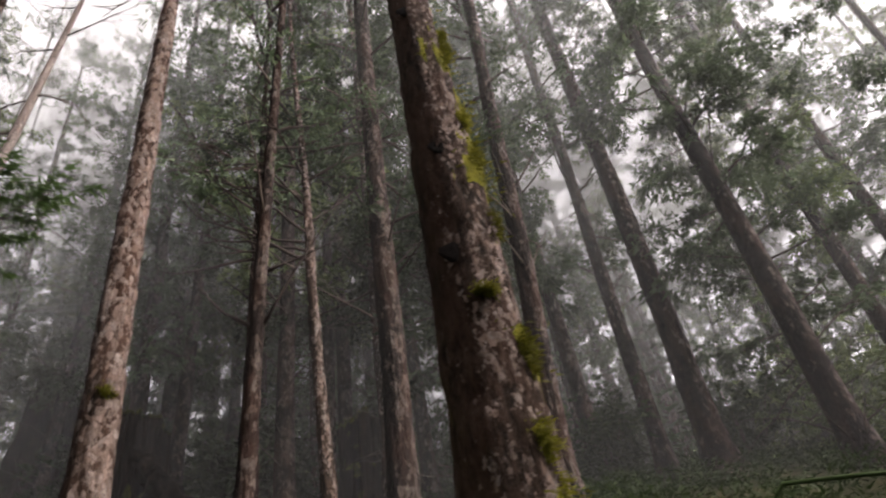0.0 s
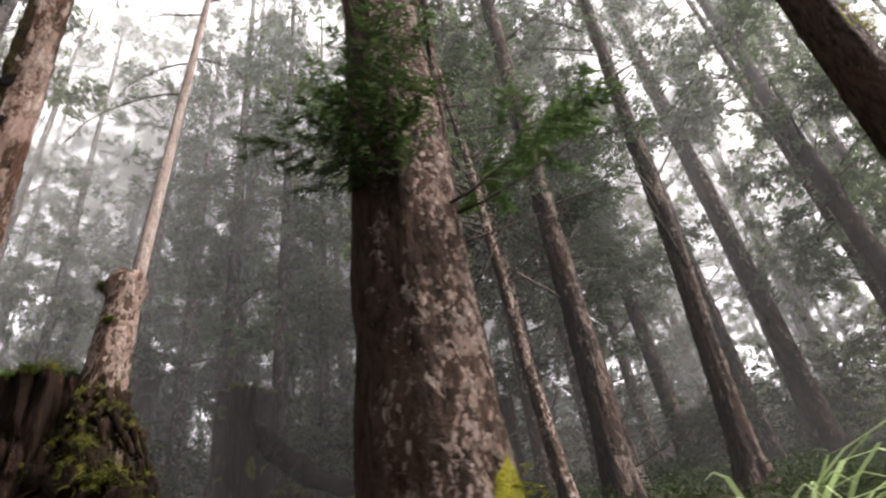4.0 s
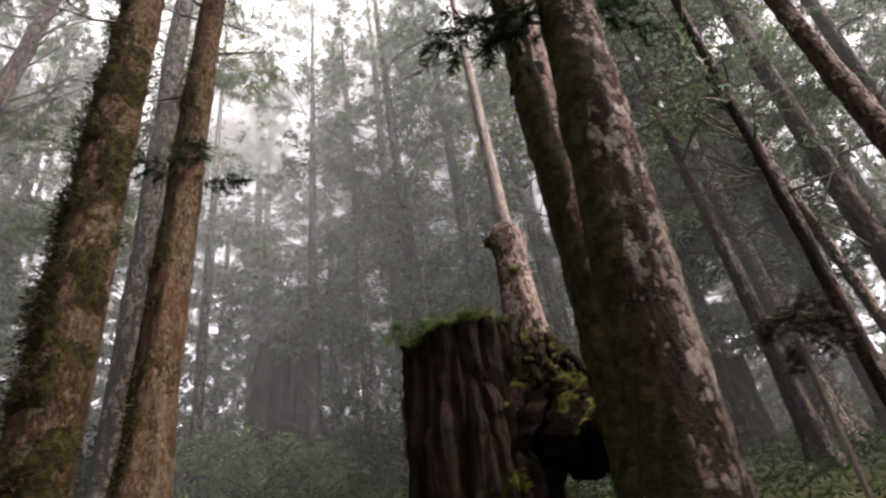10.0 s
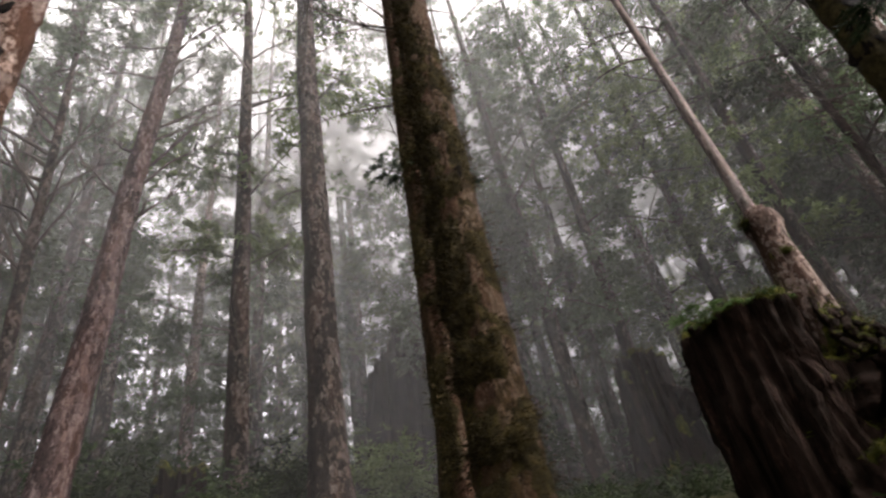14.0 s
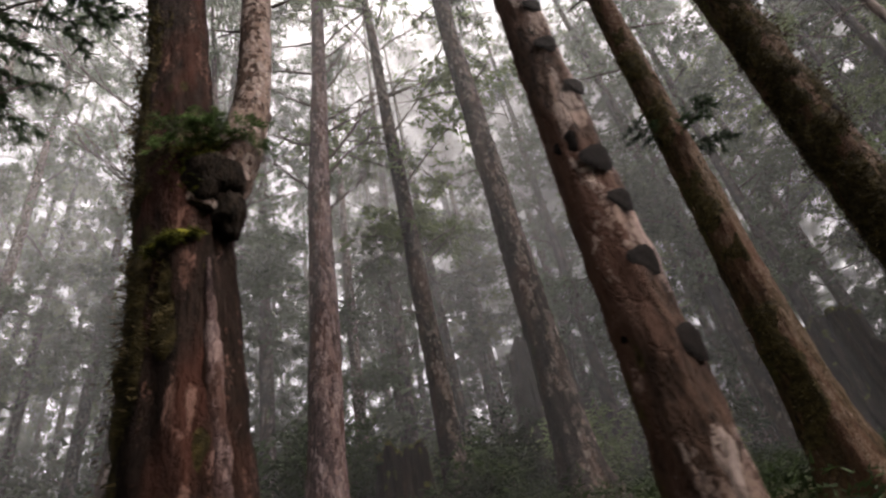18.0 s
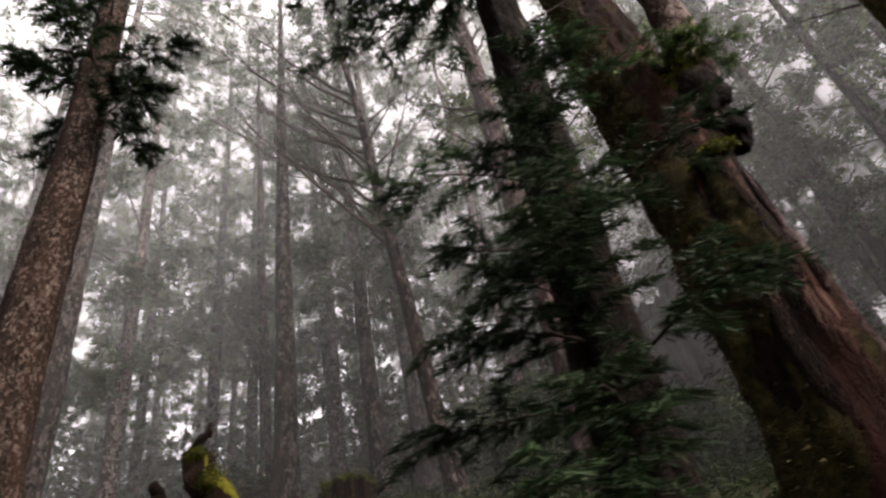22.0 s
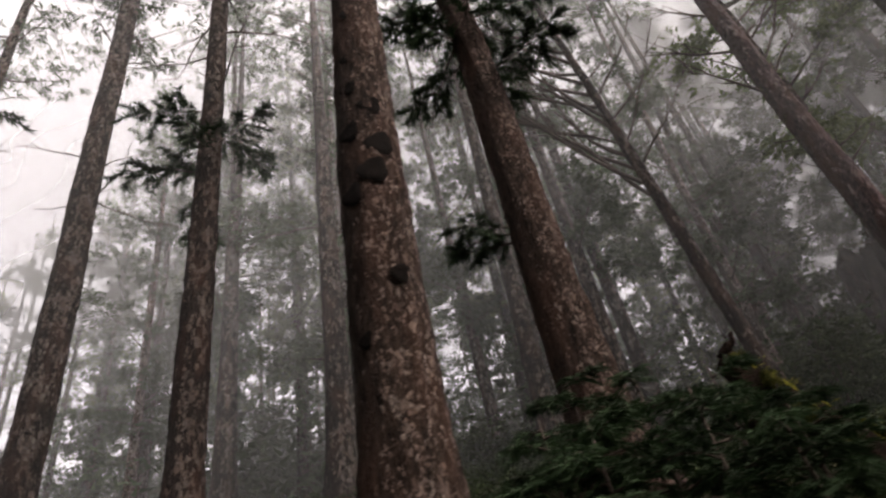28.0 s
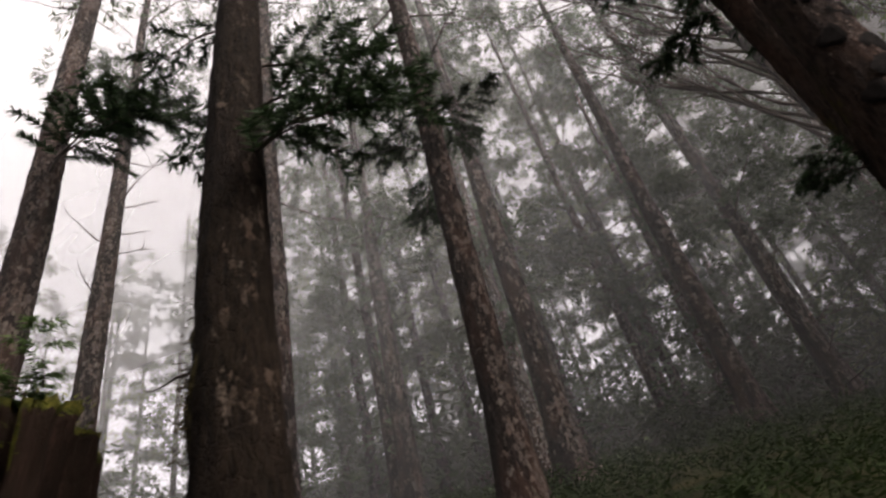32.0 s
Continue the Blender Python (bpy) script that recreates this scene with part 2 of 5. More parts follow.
def fog(name, thickness):
    """A flat sheet that puts in the haze of mist: mostly clear, the rest scatters the light that falls on it to both
    sides. It is thinner near the ground, to stand in for the weaker light there.
    """
    m, n, l = material(name)
    drift = node(n, "ShaderNodeTexNoise", Scale=0.09, Detail=3.0)
    l.new(stretched(n, l, 1, 1, 1.0), drift.inputs["Vector"])
    dense = n.new("ShaderNodeMapRange")
    dense.inputs["From Min"].default_value, dense.inputs["From Max"].default_value = 0.3, 0.7
    dense.inputs["To Min"].default_value, dense.inputs["To Max"].default_value = 0.6 * thickness, 1.3 * thickness
    l.new(drift.outputs["Fac"], dense.inputs["Value"])
    where, part_z = n.new("ShaderNodeTexCoord"), n.new("ShaderNodeSeparateXYZ")
    l.new(where.outputs["Object"], part_z.inputs[0])
    # thinned low down to imitate mist that gets less light near the ground
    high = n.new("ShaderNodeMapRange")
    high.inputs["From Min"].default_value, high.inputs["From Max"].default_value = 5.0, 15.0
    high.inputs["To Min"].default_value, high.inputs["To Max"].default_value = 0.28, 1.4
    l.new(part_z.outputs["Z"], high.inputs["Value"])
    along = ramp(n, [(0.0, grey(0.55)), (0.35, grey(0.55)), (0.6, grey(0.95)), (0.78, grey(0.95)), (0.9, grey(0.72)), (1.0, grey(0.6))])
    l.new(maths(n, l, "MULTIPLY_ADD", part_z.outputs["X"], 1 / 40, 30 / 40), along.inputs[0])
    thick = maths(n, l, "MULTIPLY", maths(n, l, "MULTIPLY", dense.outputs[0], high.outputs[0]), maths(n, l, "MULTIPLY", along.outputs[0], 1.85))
    clear, near, far = n.new("ShaderNodeBsdfTransparent"), n.new("ShaderNodeBsdfDiffuse"), n.new("ShaderNodeBsdfTranslucent")
    near.inputs["Color"].default_value = far.inputs["Color"].default_value = (0.93, 0.94, 0.93, 1)
    drops, mix = node(n, "ShaderNodeMixShader", Fac=0.5), n.new("ShaderNodeMixShader")
    l.new(near.outputs[0], drops.inputs[1])
    l.new(far.outputs[0], drops.inputs[2])
    l.new(thick, mix.inputs[0])
    l.new(clear.outputs[0], mix.inputs[1])
    l.new(drops.outputs[0], mix.inputs[2])
    out = n.new("ShaderNodeOutputMaterial")
    l.new(mix.outputs[0], out.inputs["Surface"])
    return m


BARK_PALE = bark("pale_lichen_bark", (0.006, 0.005, 0.004), (0.036, 0.023, 0.017), (0.225, 0.19, 0.168), 0.1, 0.2, 0.35, plate=(34, 20), crack=0.6, cell=0.75)
BARK_FLAKE = bark("brown_flaky_bark", (0.006, 0.005, 0.004), (0.032, 0.0215, 0.016), (0.24, 0.205, 0.182), 0.1, 0.3, 0.3, plate=(58, 32), crack=0.6, cell=0.6, broad=1.1)
BARK_CREAM = bark("peeling_cream_bark", (0.005, 0.004, 0.003), (0.028, 0.017, 0.012), (0.21, 0.175, 0.154), -0.24, 0.25, 0.7, plate=(17, 6), crack=0.6)
BARK_SPOT = bark("lichen_spotted_bark", (0.005, 0.004, 0.003), (0.024, 0.016, 0.011), (0.23, 0.198, 0.176), -0.24, 0.3, 0.5, plate=(34, 22), cell=0.7)
BARK_MOSS = bark("mossy_bark", (0.005, 0.004, 0.003), (0.026, 0.017, 0.008), (0.1, 0.077, 0.056), -0.25, 0.45, 0.6, plate=(44, 24))
# near-black tone puts the shade on backlit trunks into the bark colour
BARK_SHADED = bark("shaded_dark_bark", (0.003, 0.0025, 0.002), (0.009, 0.0065, 0.0045), (0.06, 0.05, 0.04), -1.2, 0.35, 0.3, rust_tone=(0.012, 0.008, 0.006))
BARK_FLECK = bark("fine_flecked_bark", (0.005, 0.004, 0.003), (0.02, 0.0135, 0.0105), (0.16, 0.132, 0.113), -0.45, 0.25, 0.25, plate=(44, 24), cell=0.5, broad=0.6, fine_spots=1.7)
BARK_PLUM = bark("purple_grey_bark", (0.008, 0.006, 0.006), (0.03, 0.02, 0.019), (0.15, 0.118, 0.112), -0.2, 0.3, 0.5, plate=(28, 8))
BARK_RED = bark("red_brown_bark", (0.003, 0.002, 0.0016), (0.009, 0.0055, 0.004), (0.1, 0.062, 0.05), -1.0, 0.6, 0.8, plate=(30, 4), crack=0.5, rust_tone=(0.032, 0.0125, 0.0085))
BARK_DARK = bark("dark_grey_bark", (0.005, 0.004, 0.004), (0.014, 0.0105, 0.009), (0.11, 0.095, 0.082), -0.4, 0.25, 0.3)
DEAD = bark("bare_grey_wood", (0.05, 0.042, 0.037), (0.11, 0.093, 0.084), (0.26, 0.23, 0.21), 0.7, 0.05, 0.1, plate=(30, 4))
# near-black colour stands in for the shade inside knot pits
HOLLOW_SHADE = earth("painted_hollow_shade", [(0.4, (0.0006, 0.0005, 0.0004)), (1.0, (0.006, 0.004, 0.003))], 30, 0.01)
TWIG = earth("twig_bark", [(0.3, (0.012, 0.009, 0.007)), (0.8, (0.05, 0.04, 0.032))], 20, 0.01)
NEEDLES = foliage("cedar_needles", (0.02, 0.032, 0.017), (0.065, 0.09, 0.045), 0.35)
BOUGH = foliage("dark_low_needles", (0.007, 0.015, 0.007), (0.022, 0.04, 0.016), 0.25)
BROAD = foliage("broad_leaves", (0.045, 0.07, 0.026), (0.12, 0.155, 0.06), 0.4)
FRESH = foliage("fresh_green_sprigs", (0.022, 0.045, 0.014), (0.06, 0.1, 0.028), 0.35)
FERN = foliage("fern_fronds", (0.007, 0.013, 0.005), (0.024, 0.037, 0.012), 0.3)
GRASS = foliage("pale_grass_blades", (0.14, 0.22, 0.06), (0.4, 0.5, 0.26), 0.35, 0.35)
PILE = foliage("moss_coat", (0.014, 0.018, 0.004), (0.06, 0.066, 0.01), 0.3, 0.8)
PILE_DARK = foliage("dark_moss_coat", (0.01, 0.008, 0.004), (0.045, 0.034, 0.012), 0.2, 0.9)
# dark moss; on trunks F and G it also paints in the shade
MOSS_SHADE = earth("dark_moss_and_shade", [(0.45, (0.006, 0.006, 0.003)), (0.68, (0.015, 0.012, 0.005)), (0.92, (0.046, 0.036, 0.013))], 18, 0.03)
MOSS = earth("moss_cushion", [(0.45, (0.008, 0.01, 0.003)), (0.68, (0.022, 0.024, 0.005)), (0.9, (0.075, 0.072, 0.012))], 14, 0.03)
MOSS_BRIGHT = earth("bright_moss", [(0.4, (0.02, 0.022, 0.004)), (0.65, (0.07, 0.07, 0.008)), (0.9, (0.17, 0.16, 0.02))], 14, 0.03)
PILE_BRIGHT = foliage("bright_moss_coat", (0.04, 0.042, 0.006), (0.17, 0.165, 0.02), 0.3, 0.8)
ROT = earth("rotten_wood", [(0.4, (0.003, 0.0025, 0.002)), (0.66, (0.009, 0.006, 0.004)), (0.82, (0.016, 0.0095, 0.007)), (0.96, (0.055, 0.032, 0.024))], 11, 0.06, True)
SOIL = earth("forest_floor", [(0.4, (0.004, 0.004, 0.003)), (0.65, (0.012, 0.014, 0.006)), (0.85, (0.03, 0.028, 0.013)), (1.0, (0.06, 0.045, 0.026))], 1.6, 0.12)


# ---- the lie of the land ----
def path_y(x):
    return float(np.interp(x, (-60, -17, -10, -5, 0, 60), (-14.0, -2.55, -0.72, -0.2, 0.0, 4.0)))


def land(x, y):
    """Height of the forest floor: a level path, a steep bank beside it, then a long slope up into the wood; it falls away on the other side."""
    v = y - path_y(x)
    rise = np.interp(v, (-200, -60, -20, -6, -1.2, 0.5, 2, 4, 6, 8, 10, 15, 25, 60, 200), (-70, -25, -9, -2.5, -0.15, 0, 1.1, 2.2, 2.95, 3.65, 4.35, 5.9, 9.6, 24, 60))
    along = np.interp(x, (-60, -17, -10, -5, 0, 60), (1.5, 0.6, 0.35, 0.1, 0.0, -1.0))
    rough = 0.16 * noise.noise((x * 0.8, y * 0.8, 0)) + 0.07 * noise.noise((x * 2.6, y * 2.6, 5))
    return float(rise + along + rough * min(1, max(0, abs(v) - 0.3)))


def mesh_of(name, verts, faces, mat, smooth=True):
    me = bpy.data.meshes.new(name)
    me.from_pydata([tuple(v) for v in verts], [], [tuple(f) for f in faces])
    me.materials.append(mat)
    if smooth:
        me.polygons.foreach_set("use_smooth", [True] * len(me.polygons))
    me.update()
    return me


def piece(name, me, parent, at=(0, 0, 0), label=""):
    """A mesh as one part under a thing or a part."""
    ob = new(name, me)
    ob.parent = parent
    ob.location = at
    return tagged(ob, label) if label else ob


def thing(name, at, label, category, group="", kind=""):
    ob = new(name)
    ob.location = at
    ob.empty_display_size = 0.2
    return tagged(ob, label, category, group, kind)


def steps(far):
    near = np.arange(-28, 12.01, 0.4)
    out = [-400, -250, -160, -110, -80, -60, -48, -40, -34, -31, *near, 14, 17, 21, 27, 35, 50, 70, 110, 160, 250, 400]
    return out if far == "x" else [-400, -250, -150, -90, -60, -40, -28, -20, -15, -11, -8, -6, -5, -4, *np.arange(-3.5, 22.01, 0.4), 24, 27, 31, 36, 42, 50, 60, 80, 120, 180, 260, 400]


gx, gy = steps("x"), steps("y")
verts = [(x, y, land(x, y)) for y in gy for x in gx]
faces = [(j * len(gx) + i, j * len(gx) + i + 1, (j + 1) * len(gx) + i + 1, (j + 1) * len(gx) + i) for j in range(len(gy) - 1) for i in range(len(gx) - 1)]
tagged(new("ground", mesh_of("ground", verts, faces, SOIL)), "dark mossy forest floor rising up a bank", "ground", kind="structure")


# ---- shapes of trees ----
def trunk_mesh(radius, tilt, base, top, mat, seed, sides=40, fine=0.05, flare=0.7, relief=0.07):
    """A round trunk in its own space, base at 0. radius(h) and tilt (x, y per metre); flaky relief runs along the stem."""
    hs = list(np.arange(-0.4, min(top, 9.0), fine)) + list(np.arange(min(top, 9.0), top + 0.01, 0.4))
    verts, faces = [], []
    for h in hs:
        r0 = radius(h) * (1 + flare * math.exp(-max(h, -0.2) / 0.35))
        wander = 0.03 * noise.noise((seed, h * 0.35, 0)), 0.03 * noise.noise((seed + 50, h * 0.35, 0))
        for k in range(sides):
            a = 2 * math.pi * k / sides
            ca, sa = math.cos(a), math.sin(a)
            ridge = noise.noise((ca * 3.2 + seed, sa * 3.2, h * 0.9))
            flake = noise.noise((ca * 7 + seed, sa * 7, h * 3.5))
            root = flare * 0.5 * math.exp(-max(h, 0) / 0.3) * math.sin(5 * a + seed)
            r = r0 * (1 + relief * (1.3 * ridge + 0.7 * flake) + 0.4 * root) if fine < 0.2 else r0 * (1 + relief * ridge)
            if fine < 0.2:
                r += 0.011 * noise.noise((ca * r0 * 26 + seed, sa * r0 * 26, h * 10)) + 0.012 * max(0, noise.noise((ca * r0 * 13, sa * r0 * 13 + seed, h * 5)))
            verts.append((tilt[0] * h + wander[0] + r * ca, tilt[1] * h + wander[1] + r * sa, h))
    for j in range(len(hs) - 1):
        for k in range(sides):
            a, b = j * sides + k, j * sides + (k + 1) % sides
            faces.append((a, b, b + sides, a + sides))
    faces.append(tuple(range((len(hs) - 1) * sides, len(hs) * sides)))
    return mesh_of("trunk", verts, faces, mat)


def tube(points, radii, sides=5):
    """Rings along a bent stick, tapered, closed at the tip."""
    verts, faces = [], []
    points = [Vector(p) for p in points]
    for j, p in enumerate(points):
        ahead = (points[min(j + 1, len(points) - 1)] - points[max(j - 1, 0)]).normalized()
        right = ahead.orthogonal().normalized()
        up = ahead.cross(right)
        for k in range(sides):
            a = 2 * math.pi * k / sides
            verts.append(p + radii[j] * (math.cos(a) * right + math.sin(a) * up))
    for j in range(len(points) - 1):
        for k in range(sides):
            a, b = j * sides + k, j * sides + (k + 1) % sides
            faces.append((a, b, b + sides, a + sides))
    faces.append(tuple(range((len(points) - 1) * sides, len(points) * sides)))
    faces.append(tuple(reversed(range(sides))))
    return verts, faces


def gather(some):
    verts, faces = [], []
    for v, f in some:
        n = len(verts)
        verts += list(v)
        faces += [tuple(i + n for i in one) for one in f]
    return verts, faces


def bent(rng, start, az, length, rise, sag, n=7, wiggle=0.05):
    """Points of a branch from start: it leaves at a slope, then bends by sag."""
    out, p = [Vector(start)], Vector(start)
    for k in range(n):
        s = rise + sag * k / n + rng.uniform(-wiggle, wiggle) * 3
        az += rng.uniform(-wiggle, wiggle) * 3
        p = p + Vector((math.cos(az) * math.cos(s), math.sin(az) * math.cos(s), math.sin(s))) * length / n
        out.append(p.copy())
    return out


def branch_mesh(seed, start, az, length, rise, sag, r=0.022, forks=4, mat=None):
    """A bare branch with a few thin side twigs."""
    rng = random.Random(seed)
    line = bent(rng, start, az, length, rise, sag)
    some = [tube(line, [r * (1 - 0.8 * k / 7) for k in range(8)], 6)]
    for _ in range(forks):
        k = rng.randint(2, 6)
        side = bent(rng, line[k], az + rng.choice((-1, 1)) * rng.uniform(0.4, 0.9), length * rng.uniform(0.25, 0.5), rise + rng.uniform(-0.2, 0.4), sag * 0.7, 5)
        some.append(tube(side, [r * 0.45 * (1 - 0.75 * j / 5) for j in range(6)], 4))
    return mesh_of("branch", *gather(some), mat or TWIG)


def blades(rng, centres, count, size, wide, spread, lift=0.2, ways=None, loose=1.0):
    """Tufts of narrow pointed leaves round each centre: arrays for one mesh of separate slim leaves."""
    c = np.repeat(np.asarray(centres, float), count, axis=0)
    n = len(c)
    d = loose * rng.normal(size=(n, 3))
    d[:, 2] = d[:, 2] * 0.6 + lift
    if ways is not None:
        d += 1.2 * np.repeat(np.asarray(ways, float), count, axis=0)
    d /= np.linalg.norm(d, axis=1, keepdims=True)
    start = c + spread * rng.normal(size=(n, 3)) * (1, 1, 0.6)
    length = size * rng.uniform(0.6, 1.4, (n, 1))
    side = np.cross(d, rng.normal(size=(n, 3)))
    side /= np.linalg.norm(side, axis=1, keepdims=True) + 1e-9
    tip = start + length * d + np.array((0, 0, -0.22)) * length
    half = 0.5 * wide * length * side
    return np.stack([start + half, tip, start - half], 1).reshape(-1, 3)


def leaf_mesh(name, corners, mat):
    n = len(corners) // 3
    me = bpy.data.meshes.new(name)
    me.vertices.add(3 * n)
    me.vertices.foreach_set("co", np.ascontiguousarray(corners, np.float32).ravel())
    me.loops.add(3 * n)
    me.loops.foreach_set("vertex_index", np.arange(3 * n, dtype=np.int32))
    me.polygons.add(n)
    me.polygons.foreach_set("loop_start", np.arange(0, 3 * n, 3, dtype=np.int32))
    me.materials.append(mat)
    me.update(calc_edges=True)
    me.validate()
    return me


def crown_meshes(seed, low, high, reach, whorls, pads, tufts, per=10, mat=None, size=0.3, dead=16, drop=3.2, wide=0.24, open_top=0.7):
    """Limbs and leaf tufts of a tall cedar's crown, in the tree's own space."""
    rng, r = np.random.default_rng(seed), random.Random(seed)
    limbs, centres, ways = [], [], []
    for k in range(whorls):
        u = (k + r.random()) / whorls
        z = low + (high - low) * u
        if r.random() < open_top * u:
            continue
        length = reach * (1 - 0.8 * u ** 1.3) * r.uniform(0.45, 1.15) * (0.6 + 0.8 * min(1, u * 4))
        az, rise = r.uniform(0, 6.28), r.uniform(0.0, 0.5)
        line = bent(r, (0, 0, z), az, length, rise, r.uniform(-0.7, 0.15), 5)
        limbs.append(tube(line, [0.026 * (1 - 0.8 * j / 5) for j in range(6)], 3))
        for _ in range(pads):
            s = min(0.999, r.uniform(0.35, 1.1)) * 5
            j = int(s)
            p = line[j].lerp(line[min(j + 1, 5)], s - j) + Vector((r.gauss(0, 0.16), r.gauss(0, 0.16), r.gauss(0, 0.1)))
            broad = r.uniform(0.12, 0.3)
            for _ in range(tufts):
                off = Vector((r.gauss(0, broad), r.gauss(0, broad), r.gauss(0, 0.45 * broad)))
                centres.append(p + off)
                ways.append((math.cos(az) * 0.5 + 2 * off.x, math.sin(az) * 0.5 + 2 * off.y, -0.1))
    for k in range(dead):
        line = bent(r, (0, 0, -r.uniform(0.0, drop)), r.uniform(0, 6.28), r.uniform(0.4, 1.5), r.uniform(-0.2, 0.8), r.uniform(-0.6, 0.6), 5)
        limbs.append(tube(line, [0.016 * (1 - 0.8 * j / 5) for j in range(6)], 3))
        side = bent(r, line[2], r.uniform(0, 6.28), r.uniform(0.2, 0.6), r.uniform(-0.2, 0.8), 0.3, 3)
        limbs.append(tube(side, (0.008, 0.006, 0.004, 0.002), 3))
    corners = blades(rng, centres, per, size, wide, 0.06, 0.05, ways)
    return mesh_of("boughwork", *gather(limbs), TWIG), leaf_mesh("crown", corners, mat or NEEDLES)


# ---- wood: trees whose place is known, base to crown ----
# name: x, y, height above sea of two girths (z, r), lean in x, bark, look of it
CROWNS = [crown_meshes(seed, 0, 11, 2.2, 34, 4, 6, 12, NEEDLES, 0.14, 10, 1.8) for seed in (3, 4, 5)]
WIDE = [crown_meshes(seed, 0, 14, 2.4, 50, 4, 8, 15, mat, 0.13, wide=0.34, open_top=0.88) for seed, mat in ((11, NEEDLES), (12, NEEDLES), (13, BROAD), (14, NEEDLES))]
SLIM = [crown_meshes(seed, 0, 14, 1.7, 40, 3, 6, 13, NEEDLES, 0.1, 8, 1.2, wide=0.26, open_top=0.9) for seed in (21, 22, 23)]


def tall_tree(seed, x, y, z1, r1, z2, r2, lean, mat, label, crown_from, total=20, kind=None, name="cedar_tree", lean_y=0.0, relief=0.07, flare=0.7, spin=0.0):
    """A tree with trunk, limbs and crown. r1 is the girth at height z1, r2 at z2, both above the path."""
    g = land(x, y)
    tree = thing(name, (x - lean * (z2 - g), y - lean_y * (z2 - g), g), label, "tree", "trees of the wood")
    slope = min((r1 - r2) / (z1 - z2), -0.004)

    def radius(h):
        return max(0.03, r2 + slope * (h + g - z2)) if h < 12 else max(0.025, (r2 + slope * (12 + g - z2)) * (1 - 0.75 * (h - 12) / max(1, total - 12)))

    piece("trunk", trunk_mesh(radius, (lean, lean_y), 0, total, mat, seed * 7.3, relief=relief, flare=flare), tree)
    limbs, leaves = (kind or CROWNS)[seed % len(kind or CROWNS)]
    for part_name, me in (("boughwork", limbs), ("crown", leaves)):
        ob = piece(part_name, me, tree, (lean * crown_from, lean_y * crown_from, crown_from))
        ob.rotation_euler.z = seed * 1.7 + spin
        s = (total + 0.6 - crown_from) / (11 if kind is None else 14)
        ob.scale = (1, 1, s)
        if part_name == "boughwork":
            tagged(ob, kind="stuff")
    return tree


